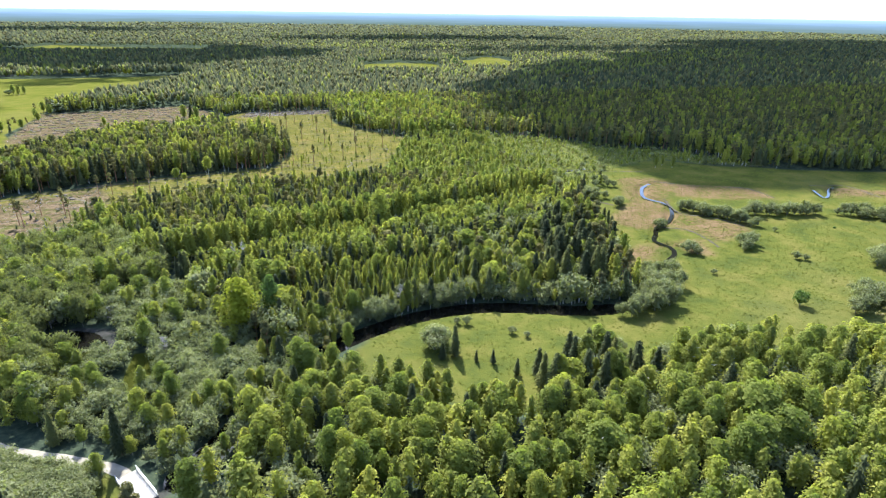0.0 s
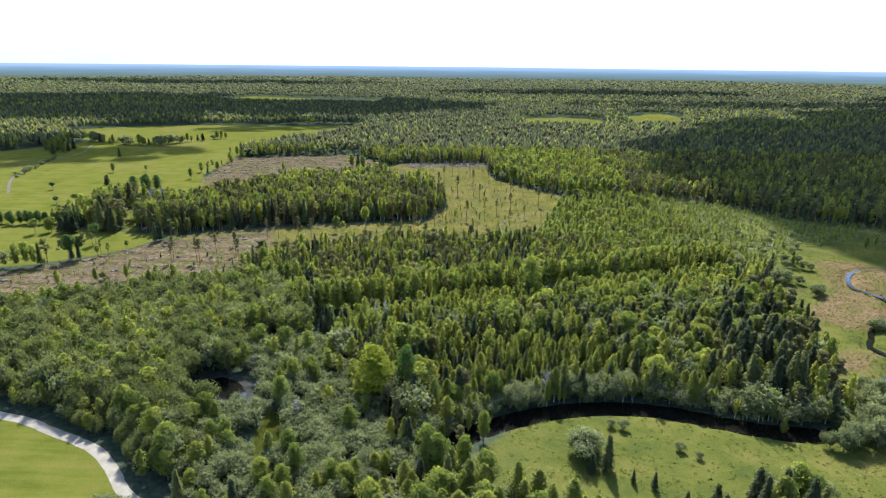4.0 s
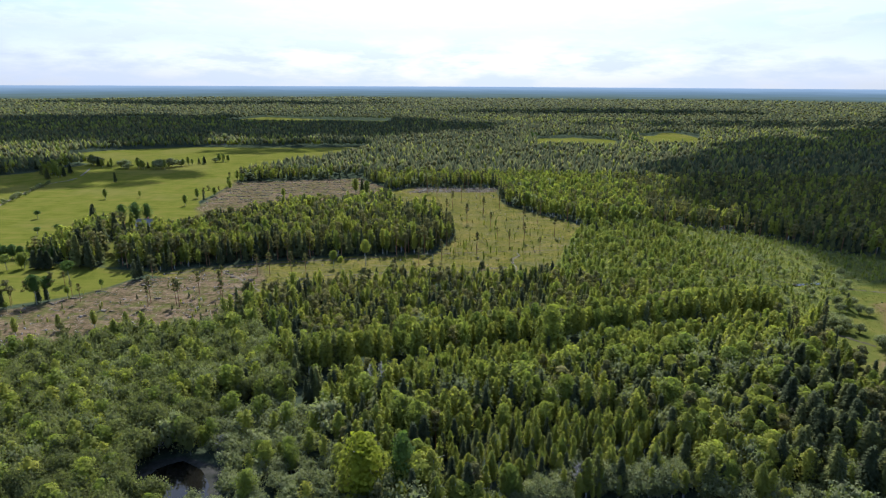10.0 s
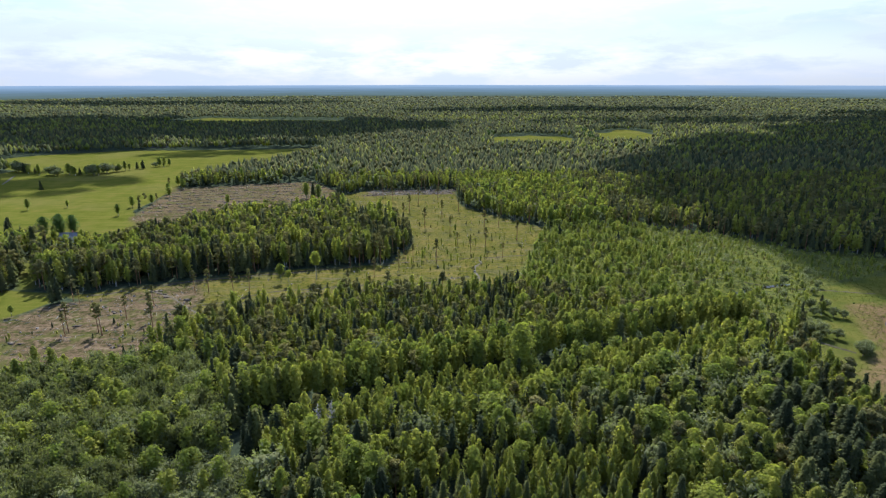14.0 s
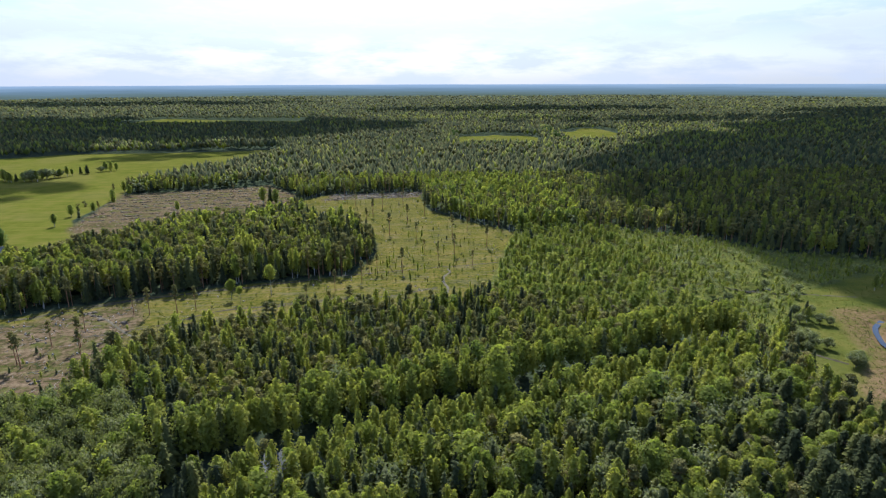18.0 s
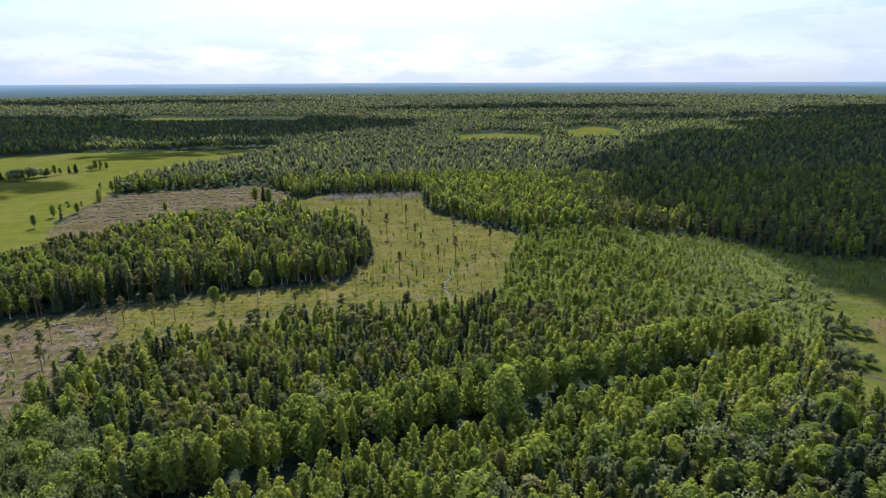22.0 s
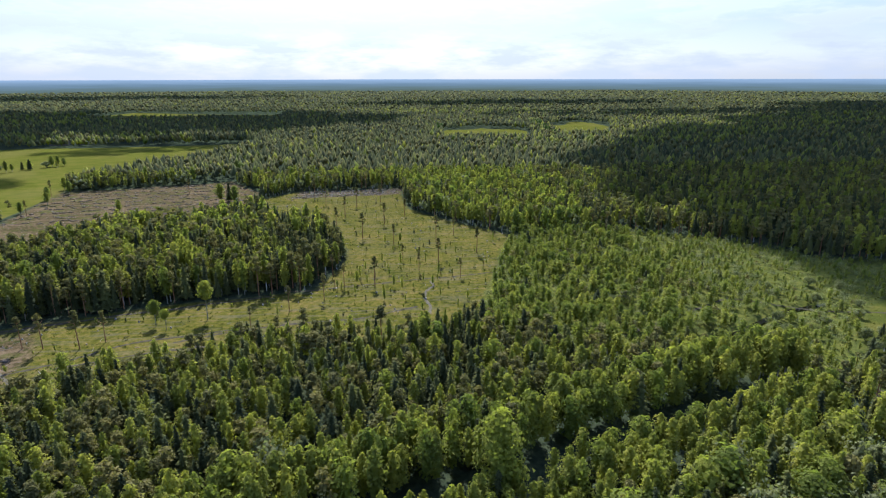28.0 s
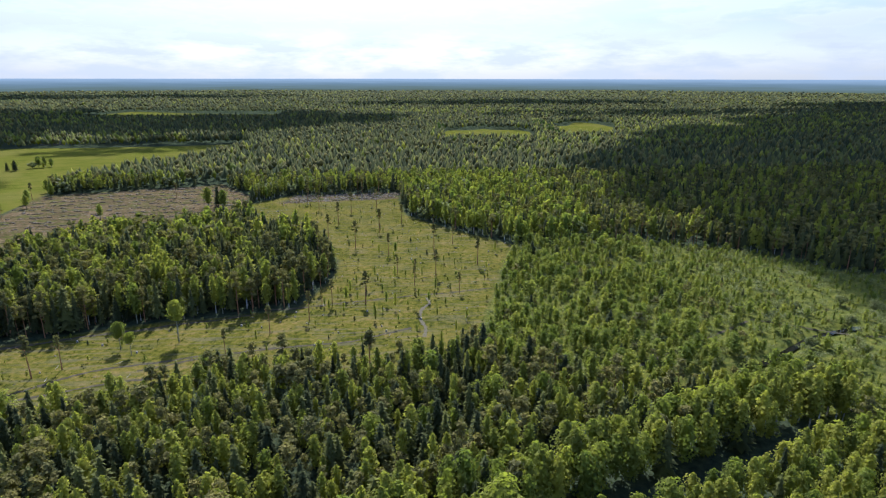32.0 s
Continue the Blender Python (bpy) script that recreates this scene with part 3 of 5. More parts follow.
def leaves(b, rng, c, r, count, size, tri=True):
    """Leaf clumps, loose and turned all ways, over a lobe."""
    d = rng.standard_normal((count, 3))
    d[:, 2] = np.abs(d[:, 2]) * 0.9 - 0.35
    d /= np.linalg.norm(d, axis=1)[:, None]
    p = np.array(c) + d * np.array(r) * rng.uniform(0.5, 1.22, (count, 1))
    nrm = d + 0.7 * rng.standard_normal((count, 3)) + np.array([0, 0, 0.35])
    nrm /= np.linalg.norm(nrm, axis=1)[:, None]
    u = np.cross(nrm, rng.standard_normal((count, 3)))
    u /= np.linalg.norm(u, axis=1)[:, None]
    w = np.cross(nrm, u)
    s = size * rng.uniform(0.6, 1.4, (count, 1))
    if tri:
        q = np.stack([p + u * s * 1.25, p - u * s * 0.75 + w * s, p - u * s * 0.6 - w * s * 1.05], 1).reshape(-1, 3)
        b.add(q, np.arange(count * 3).reshape(-1, 3))
        return
    q = np.stack([p + u * s, p + w * s * 0.8 + nrm * s * 0.25, p - u * s, p - w * s * 0.8 + nrm * s * 0.25], 1).reshape(-1, 3)
    k = np.arange(count)[:, None] * 4
    b.add(q, np.vstack([k + [0, 1, 2], k + [0, 2, 3]]))


def lobes_of(kind, rng):
    """Lobes of a crown of unit height: centre and radii."""
    out = []
    if kind == "willow":
        for i in range(9):
            a = i * 2.4 + rng.random()
            o = 0.36 * math.sqrt(rng.random())
            h = 0.46 + 0.34 * rng.random() * (1 - o)
            out.append(((math.cos(a) * o, math.sin(a) * o, h), (0.21, 0.21, 0.24)))
        out.append(((0, 0, 0.76), (0.2, 0.2, 0.22)))
        out.append(((0, 0, 0.3), (0.4, 0.4, 0.3)))
    elif kind == "pine":
        for i in range(6):
            a = i * 2.4 + rng.random()
            h = 0.58 + 0.36 * i / 5
            o = 0.12 * (1.15 - i / 5) * rng.uniform(0.4, 1.1)
            out.append(((math.cos(a) * o, math.sin(a) * o, h), (0.075, 0.075, 0.055)))
    return out


def conifer(b, rng, tiers, points, width=0.17, base=0.10):
    """Drooping ragged whorls, narrow towards the top."""
    for i in range(tiers):
        h = base + (0.93 - base) * i / tiers
        top = h + (1.0 - base) / tiers * 1.75
        top = min(top, 1.0)
        w = width * (1 - (i / tiers) ** 1.15) + 0.018
        a = np.arange(points * 2) / (points * 2) * 2 * np.pi + rng.random() * 6
        rr = np.where(np.arange(points * 2) % 2 == 0, 1.0, 0.52) * w * rng.uniform(0.72, 1.2, points * 2)
        drop = np.where(np.arange(points * 2) % 2 == 0, -0.022, 0.018)
        ring = np.stack([np.cos(a) * rr, np.sin(a) * rr, np.full(points * 2, h) + drop], 1)
        v = np.vstack([ring, [[0, 0, top]], [[0, 0, h + 0.012]]])
        m = points * 2
        k = np.arange(m)
        j = (k + 1) % m
        b.add(v, np.stack([k, j, np.full(m, m)], 1))
        b.add(v, np.stack([j, k, np.full(m, m + 1)], 1))


def upright(b, rng, lod, rounded=False, foot=None):
    """Pointed oval crown of a young birch, or the rounder one of an aspen, uneven round the stem, of loose leaf clumps."""
    f1, f2, low = rng.random() * 6, rng.random() * 6, foot or rng.uniform(0.14, 0.26)
    R = rng.uniform(0.125, 0.165) if not rounded else rng.uniform(0.150, 0.195)
    lo, hi = (0.42, 0.46) if rounded else (0.46, 0.62)

    def radius(h, a):
        t = np.clip((h - low) / (1 - low), 0, 1)
        return R * 1.85 * t ** lo * (1 - t) ** hi * (1 + 0.22 * np.sin(2 * a + f1 + 4 * h) + 0.20 * np.sin(3 * a + f2 + 15 * h) + 0.16 * np.sin(37 * h + f1))

    sides, rings = ((7, 7), (5, 4), (4, 3), (4, 1), (4, 3))[lod]
    core = (0.44, 0.44, 0.50, 1.2, 0.36)[lod]
    hs = low + (1 - low) * (np.arange(rings) + 0.7) / (rings + 0.6)
    a = np.arange(sides) / sides * 6.283
    v = [[0, 0, low + 0.02]]
    for h in hs:
        ah = a + rng.random()
        r = radius(np.full(sides, h), ah) * core * rng.uniform(0.8, 1.2, sides)
        v += np.stack([np.cos(ah) * r, np.sin(ah) * r, np.full(sides, h)], 1).tolist()
    v.append([0, 0, 0.985])
    f, top = [], len(v) - 1
    for k in range(sides):
        n = (k + 1) % sides
        f.append((0, 1 + n, 1 + k))
        for i in range(rings - 1):
            p, q = 1 + i * sides, 1 + (i + 1) * sides
            f += [(p + k, p + n, q + n), (p + k, q + n, q + k)]
        f.append((top - sides + k, top - sides + n, top))
    b.add(v, f)
    m = int((1900, 380, 84, 0, 190)[lod] * (1.2 if rounded else 1))
    if not m:
        return
    t = rng.random(m) ** 0.85
    h = low + (1 - low) * t
    a = rng.random(m) * 6.283
    r = radius(h, a) * rng.uniform(0.42 if lod < 4 else 0.3, 1.16, m)
    p = np.stack([np.cos(a) * r, np.sin(a) * r, h], 1)
    d = np.stack([np.cos(a), np.sin(a), np.full(m, 0.6)], 1) + 0.38 * rng.standard_normal((m, 3))
    d /= np.linalg.norm(d, axis=1)[:, None]
    u = np.cross(d, rng.standard_normal((m, 3)))
    u /= np.linalg.norm(u, axis=1)[:, None]
    w = np.cross(d, u)
    s = (0.0150, 0.0215, 0.042, 0, 0.032)[lod] * rng.uniform(0.6, 1.4, (m, 1))
    b.add(np.stack([p + u * s * 1.25, p - u * s * 0.75 + w * s, p - u * s * 0.6 - w * s * 1.05], 1).reshape(-1, 3), np.arange(m * 3).reshape(-1, 3))


def crown(kind, rng, lod):
    """lod 0 for trees of their own, 1 to 3 for the joined woods, 4 for airy scrub."""
    b = Build()
    if kind == "alder":
        kind = "willow"
    if kind == "standard":
        upright(b, rng, 0, True, rng.uniform(0.46, 0.58))
        return b.arrays()
    if kind == "retained":
        for i in range(8):
            a, h = i * 2.4 + rng.random(), 0.60 + 0.36 * (i / 7) ** 0.8
            o = 0.075 * (1.2 - i / 7) * rng.uniform(0.3, 1.2)
            leaves(b, rng, (math.cos(a) * o, math.sin(a) * o, h), (0.050, 0.050, 0.036), 42, 0.020)
        return b.arrays()
    if kind == "spruce":
        lod = min(lod, 3) if lod != 4 else 2
        if lod == 3:
            a = np.arange(5) / 5 * 6.283 + rng.random()
            r = 0.175 * rng.uniform(0.8, 1.25, 5)
            b.add(np.vstack([np.stack([np.cos(a) * r, np.sin(a) * r, rng.uniform(0.30, 0.52, 5)], 1), [[0, 0, 1.0]]]), [(i, (i + 1) % 5, 5) for i in range(5)])
            return b.arrays()
        wd = rng.uniform(0.125, 0.175)
        conifer(b, rng, (14, 8, 3)[lod], (9, 5, 4)[lod], wd)
        m = (700, 150, 26)[lod]
        h = 0.1 + 0.86 * rng.random(m) ** 1.2
        a, rr = rng.random(m) * 6.283, (wd * (1 - ((h - 0.1) / 0.9) ** 1.15) + 0.015) * rng.uniform(0.55, 1.12, m)
        p = np.stack([np.cos(a) * rr, np.sin(a) * rr, h], 1)
        out = np.stack([np.cos(a), np.sin(a), np.full(m, -0.25)], 1)
        sd = np.stack([-np.sin(a), np.cos(a), rng.normal(0, 0.5, m)], 1)
        z = (0.021, 0.027, 0.047)[lod] * rng.uniform(0.6, 1.3, (m, 1))
        b.add(np.stack([p + out * z * 1.4, p - out * z * 0.6 + sd * z * 0.7, p - out * z * 0.6 - sd * z * 0.7 + (0, 0, 0.012)], 1).reshape(-1, 3), np.arange(m * 3).reshape(-1, 3))
        return b.arrays()
    if kind in ("birch", "aspen"):
        upright(b, rng, lod, kind == "aspen")
        return b.arrays()
    if kind == "pine" and lod == 3:
        gem(b, rng, (0, 0, 0.68), (0.13, 0.13, 0.27), 5)
        return b.arrays()
    lb = lobes_of(kind, rng)
    if lod == 4:
        for c, r in lb:
            leaves(b, rng, c, np.array(r), 13, 0.04)
        return b.arrays()
    if lod == 3:
        lb = lb[::4]
    elif lod == 2:
        lb = lb[::2]
    for c, r in lb:
        r = np.array(r)
        if lod == 0:
            blob(b, rng, c, r * 0.5)
            leaves(b, rng, c, r, 190, 0.019 if kind != "willow" else 0.024)
        elif lod == 1:
            gem(b, rng, c, r * 0.52, 4)
            leaves(b, rng, c, r, 46, 0.024 if kind != "willow" else 0.027)
        elif lod == 2:
            gem(b, rng, c, r * 0.7, 4)
            leaves(b, rng, c, r * 1.15, 11, 0.058)
        else:
            gem(b, rng, c, r * np.array([1.35, 1.35, 1.5]), 4)
    return b.arrays()


def tube(b, line, radii, sides=5):
    line = np.asarray(line, float)
    a = np.arange(sides) / sides * 2 * np.pi
    d = line[-1] - line[0]
    d /= np.linalg.norm(d)
    u = np.cross(d, (0.3, 0.9, 0.1))
    u /= np.linalg.norm(u)
    w = np.cross(d, u)
    rings = [p + r * (np.cos(a)[:, None] * u + np.sin(a)[:, None] * w) for p, r in zip(line, radii)]
    v = np.concatenate(rings)
    f = []
    for i in range(len(line) - 1):
        for k in range(sides):
            p, q = i * sides + k, i * sides + (k + 1) % sides
            f += [(p, q, q + sides), (p, q + sides, p + sides)]
    b.add(v, f)


def trunk(kind, rng, limbs=True, sides=6):
    b = Build()
    lean = rng.normal(0, 0.012, 2)
    top = 0.9 if kind != "willow" else 0.55
    r0 = {"birch": 0.011, "aspen": 0.013, "spruce": 0.012, "pine": 0.013, "willow": 0.02, "alder": 0.012}[kind]
    hs = np.array([-0.03, 0.25, 0.55, top])
    line = np.column_stack([lean[0] * hs ** 2 * 3, lean[1] * hs ** 2 * 3, hs])
    tube(b, line, [r0 * 1.25, r0, r0 * 0.7, r0 * 0.15], sides)
    if limbs:
        for i in range(7 if kind != "spruce" else 3):
            h = rng.uniform(0.2 if kind != "pine" else 0.5, top - 0.1)
            a, ln = rng.random() * 6.28, rng.uniform(0.08, 0.16)
            s = np.array([0, 0, h])
            e = s + np.array([math.cos(a) * ln, math.sin(a) * ln, ln * 0.8])
            tube(b, [s, (s + e) / 2 + (0, 0, 0.01), e], [r0 * 0.4, r0 * 0.28, r0 * 0.08], 4)
    return b.arrays()


KINDS = ("birch", "aspen", "spruce", "pine", "willow", "alder")
NAMES = {"birch": "birch_tree", "aspen": "aspen_tree", "spruce": "spruce_tree", "pine": "pine_tree", "willow": "willow_bush", "alder": "alder_tree"}
LABELS = {"birch": "slender birch with pale trunk and fresh yellow-green leaves",
          "aspen": "round-crowned aspen with bright green summer leaves",
          "spruce": "dark green pointed spruce with drooping ragged branches",
          "pine": "thin pine with reddish bare trunk and small crown",
          "willow": "broad silvery grey-green willow bush growing from the ground",
          "alder": "olive green alder with an uneven leafy crown"}
rng = np.random.default_rng(11)
PROTO = {(k, l): [crown(k, rng, l) for _ in range((5, 6, 6, 6, 8)[l])] for k in KINDS for l in range(5)}
PROTO.update({(k, 0): [crown(k, rng, 0) for _ in range(5)] for k in ("standard", "retained")})
STEMS = {k: [trunk(k, rng) for _ in range(3)] for k in KINDS}
STEM_LOW = {k: trunk(k, rng, False, 4) for k in KINDS}

# ---- where the trees stand ----


def inside(poly, x, y, margin=0.0):
    return sdf(poly, x, y) > margin


def open_ground(x, y):
    """True where no wood grows."""
    o = inside(MEADOW, x, y, -1.0) | inside(CLEARING, x, y, -1.5) | inside(POND, x, y, -3.0) | (np.hypot((x + 76) / 8, (y - 152) / 4) < 1) | inside(GLADE, x, y, -0.5)
    for p in FIELDS:
        o |= inside(p, x, y, -2.0)
    for p in DIRTS:
        o |= inside(p, x, y, -1.0)
    o |= np.hypot(x + 229, (y - 400) * 0.6) < 9
    o |= inside(YARD, x, y)
    o |= line_dist(STREAM_S, x, y) < 4.2
    o |= line_dist(UP_S, x, y) < 4.0
    o |= line_dist(DITCH_S, x, y) < 3.0
    o |= line_dist(ROAD_S, x, y) < 3.9
    o |= inside(ROADSIDE, x, y)
    return o


def in_sector(x, y):
    return (x < 1.34 * (y + 10) + 30) & (x > -0.98 * (y - 10) - 40) & (y > 40)


def jitter_grid(x0, x1, y0, y1, step, rng):
    gx, gy = np.meshgrid(np.arange(x0, x1, step), np.arange(y0, y1, step))
    x, y = gx.ravel(), gy.ravel()
    return x + rng.uniform(-0.46, 0.46, len(x)) * step, y + rng.uniform(-0.46, 0.46, len(x)) * step


def mixed(n, weights, rng):
    return rng.choice(len(weights), n, p=np.array(weights) / sum(weights))


TREES = []      # rows of x, y, height, width factor, kind


def plant(x, y, kinds, heights, width=1.0):
    for v in zip(x, y, heights, np.broadcast_to(width, len(x)), kinds):
        TREES.append(v)


def woods():
    g = np.random.default_rng(5)
    patch = lambda x, y, s, p: 0.5 + 0.5 * np.sin(x * s + p) * np.cos(y * s * 1.13 + p * 1.7 + 0.6 * np.sin(x * s * 0.7))
    # foreground wood by the meadow
    x, y = jitter_grid(-40, 300, 40, 135, 4.4, g)
    ok = inside(FORE, x, y) & ~open_ground(x, y) & in_sector(x, y) & ~((x < -22) & (line_dist(STREAM_S, x, y) < 8.5))
    x, y = x[ok], y[ok]
    k = mixed(len(x), (0.46, 0.37, 0.03, 0, 0.14), g)
    sp = (np.hypot((x - 72) / 17, (y - 111) / 8) < 1) & (g.random(len(x)) < 0.5) | (patch(x, y, 0.09, 2.0) > 0.985)
    k = np.where(sp & (g.random(len(x)) < 0.65), 2, k)
    h = g.uniform(9, 14, len(x)) + (k == 2) * 1.5
    h = np.where(k == 4, h * 0.65, h)
    wide = g.random(len(x)) < 0.10
    plant(x, y, k, h, np.where(k == 2, 1.0, np.where(k == 4, 1.2, g.uniform(1.05, 1.4, len(x)) + 0.35 * wide)))
    # silvery thicket left of the stream
    x, y = jitter_grid(-300, 0, 90, 275, 3.4, g)
    ok = inside(LEFT, x, y) & ~open_ground(x, y) & in_sector(x, y) & ~inside(MUD, x, y) & ~((x > -52) & (y < 110) & (line_dist(STREAM_S, x, y) < 7.0))
    x, y = x[ok], y[ok]
    lane = line_dist([(-38, 174), (-42, 182), (-56, 200), (-70, 224), (-88, 250)], x, y) > 3.0
    x, y = x[lane], y[lane]
    tall = (x < -75 + (y - 150) * -0.15) | (y > 196)
    k = np.where(tall, mixed(len(x), (0.12, 0.15, 0.014, 0.0, 0.716), g), mixed(len(x), (0.05, 0.12, 0.012, 0, 0.818), g))
    h = np.where(tall, g.uniform(9.0, 13.5, len(x)), g.uniform(4.5, 7.5, len(x)) + 3.0 * (k < 2))
    h = h * (0.62 + 0.38 * sm(5, 12, line_dist(ROAD_S, x, y)))
    k = np.where(tall & (k == 4) & (g.random(len(x)) < 0.85), 5, k)
    plant(x, y, k, h, np.where(k > 3, np.where(tall, 0.62, 0.92), 1.3))
    # the mixed wood beyond the stream, with rows of planted birch
    x, y = jitter_grid(-125, 140, 130, 350, 3.35, g)
    ok = inside(MID, x, y) & ~open_ground(x, y)
    x, y = x[ok], y[ok]
    v = y - (236 + 0.345 * x)
    n = len(x)
    k = mixed(n, (0.40, 0.13, 0.36, 0.05, 0.06), g)
    h = g.uniform(9, 15, n)
    north = v > 14
    k = np.where(north, mixed(n, (0.34, 0.04, 0.33, 0.29, 0), g), k)
    h = np.where(north, g.uniform(7.5, 13, n), h)
    row = (v > 0) & (v <= 12) | (v > -28) & (v < -9)
    k = np.where(row, mixed(n, (0.74, 0.18, 0.06, 0.02, 0), g), k)
    h = np.where(row, np.where(v > 0, g.uniform(12, 15.5, n), g.uniform(8.5, 12.5, n)), h)
    young = inside(YOUNG_SPRUCE, x, y)
    k = np.where(young, mixed(n, (0.72, 0.03, 0.25, 0, 0), g), k)
    h = np.where(young, g.uniform(8.5, 11, n), h)
    es = inside(EDGE_SPRUCE, x, y)
    k = np.where(es, mixed(n, (0.18, 0.10, 0.62, 0, 0.10), g), k)
    h = np.where(es, g.uniform(9, 13, n) + g.uniform(2.5, 7, n) * (k == 2), h)
    bank = (line_dist(STREAM_S, x, y) < 11) & (x < 112)
    k = np.where(bank, mixed(n, (0.36, 0.10, 0.08, 0, 0.46), g), k)
    h = np.where(bank, np.where(k == 4, g.uniform(6, 8, n), g.uniform(9, 12, n)), h)
    left_edge = (sdf(MID, x, y) < 9) & (x < -15) & (y < 262)
    k = np.where(left_edge, mixed(n, (0.30, 0.10, 0.58, 0, 0.02), g), k)
    keep = ~((v > -9) & (v <= 0) & (x > -60) & (x < 120)) & ~((v > 12) & (v < 17) & (x > 30))
    broad = (v < -28) & (k == 1) & (g.random(n) < 0.55)
    h = np.where(broad, h * 1.08, h)
    plant(x[keep], y[keep], k[keep], h[keep], np.where(k[keep] == 4, 0.85, np.where(young[keep], 0.82, 1.0) * np.where(broad[keep], 1.6, g.uniform(0.95, 1.35, n)[keep])))
    # low willows at the foot of the wood along the water
    line0 = np.array(STREAM_S)
    line = line0[(line0[:, 0] > -14) & (line0[:, 0] < 104)]
    pick = np.repeat(line, 5, 0)
    x, y = pick[:, 0] + g.normal(0, 1.5, len(pick)), pick[:, 1] + g.uniform(3.4, 7.5, len(pick))
    plant(x, y, np.where(g.random(len(x)) < 0.45, 4, 0), g.uniform(4.0, 8.5, len(x)), 0.95)
    line = line0[(line0[:, 0] > -37) & (line0[:, 0] < -9) & (line0[:, 1] > 97)]
    pick = np.repeat(line, 7, 0)
    x, y = pick[:, 0] + g.choice([-1, 1], len(pick)) * g.uniform(3.0, 6.0, len(pick)), pick[:, 1] + g.normal(0, 2.0, len(pick))
    ok = line_dist(STREAM_S, x, y) > 2.6
    x, y = x[ok], y[ok]
    plant(x, y, np.where(g.random(len(x)) < 0.7, 4, 1), g.uniform(5, 8.5, len(x)), 0.85)
    # open bog with young birch and pine
    x, y = jitter_grid(20, 310, 260, 460, 3.5, g)
    ok = inside(BOG, x, y) & ~open_ground(x, y) & ~inside(MID, x, y)
    x, y = x[ok], y[ok]
    dens = 1.0 - 0.62 * sm(0, 95, x - 88 - (y - 300) * 0.55)
    ok = g.random(len(x)) < dens * (0.50 + 0.6 * patch(x, y, 0.06, 0.4))
    x, y = x[ok], y[ok]
    k = mixed(len(x), (0.20, 0.56, 0.02, 0.06, 0.16), g)
    h = np.where(k == 4, g.uniform(2, 3.5, len(x)), (4.0 + 5.0 * g.random(len(x)) ** 1.3) * (1 - 0.48 * sm(105, 165, x)))
    plant(x, y, k, h * 0.92, g.uniform(1.25, 1.85, len(x)))
    x, y = jitter_grid(20, 310, 260, 460, 2.7, g)
    ok = inside(BOG, x, y) & ~open_ground(x, y) & (g.random(len(x)) < 0.72 - 0.25 * sm(150, 230, x))
    x, y = x[ok], y[ok]
    plant(x, y, mixed(len(x), (0.44, 0.16, 0.01, 0.04, 0.35), g), 1.0 + 2.8 * g.random(len(x)) ** 1.9, g.uniform(1.2, 1.9, len(x)))
    # wood between the felled strip and the fields
    x, y = jitter_grid(-270, -10, 320, 565, 3.5, g)
    ok = inside(WOOD_A, x, y) & ~open_ground(x, y)
    x, y = x[ok], y[ok]
    k = mixed(len(x), (0.29, 0.07, 0.36, 0.28, 0), g)
    se = (x > -75) & (y > 385)
    k = np.where(se & (g.random(len(x)) < 0.6), 2, k)
    yard = (np.hypot(x + 221, (y - 388) * 0.7) < 17)
    h = (g.uniform(10.5, 17.5, len(x)) - 3.0 * se * (k == 2)) * np.where(yard, 0.45, 1.0)
    plant(x, y, k, h, g.uniform(0.85, 1.25, len(x)))
    # seedlings on the felled ground
    x, y = jitter_grid(-270, 80, 225, 600, 6.5, g)
    ok = (inside(CLEARING, x, y, 1) | inside(DIRTS[0], x, y, 1)) & (g.random(len(x)) < 0.42 * (0.3 + patch(x, y, 0.05, 1.1)))
    x, y = x[ok], y[ok]
    k = mixed(len(x), (0.45, 0.1, 0.15, 0.20, 0.10), g)
    plant(x, y, k, g.uniform(1.0, 3.2, len(x)) * np.where(k == 4, 0.6, 1.0), 1.3)
    # thin young birches and pines, left standing near the tip of the wood
    x, y = jitter_grid(-44, 62, 328, 440, 5.5, g)
    ok = inside(CLEARING, x, y, 2) & (g.random(len(x)) < 0.10 + 0.34 * (np.hypot((x + 6) / 34, (y - 372) / 26) < 1))
    x, y = x[ok], y[ok]
    plant(x, y, mixed(len(x), (0.50, 0.22, 0.06, 0.22, 0), g), g.uniform(3.6, 7.0, len(x)), g.uniform(0.6, 0.95, len(x)))
    # all the rest out to about 620 m
    x, y = jitter_grid(-650, 800, 40, 640, 3.9, g)
    ok = in_sector(x, y) & ~open_ground(x, y)
    for p in (FORE, LEFT, MID, BOG, WOOD_A):
        ok &= ~inside(p, x, y)
    ok &= ~inside(MUD, x, y)
    x, y = x[ok], y[ok]
    k = mixed(len(x), (0.30, 0.10, 0.36, 0.22, 0.02), g)
    dk = (x > 120) & (y > 360)
    k = np.where(dk, mixed(len(x), (0.18, 0.03, 0.42, 0.37, 0), g), k)
    br = (np.abs(x - 60) < 70) & (y > 440)
    k = np.where(br & (g.random(len(x)) < 0.35), np.where(g.random(len(x)) < 0.5, 0, 1), k)
    plant(x, y, k, g.uniform(8.5, 15.0, len(x)), g.uniform(0.85, 1.2, len(x)))


woods()


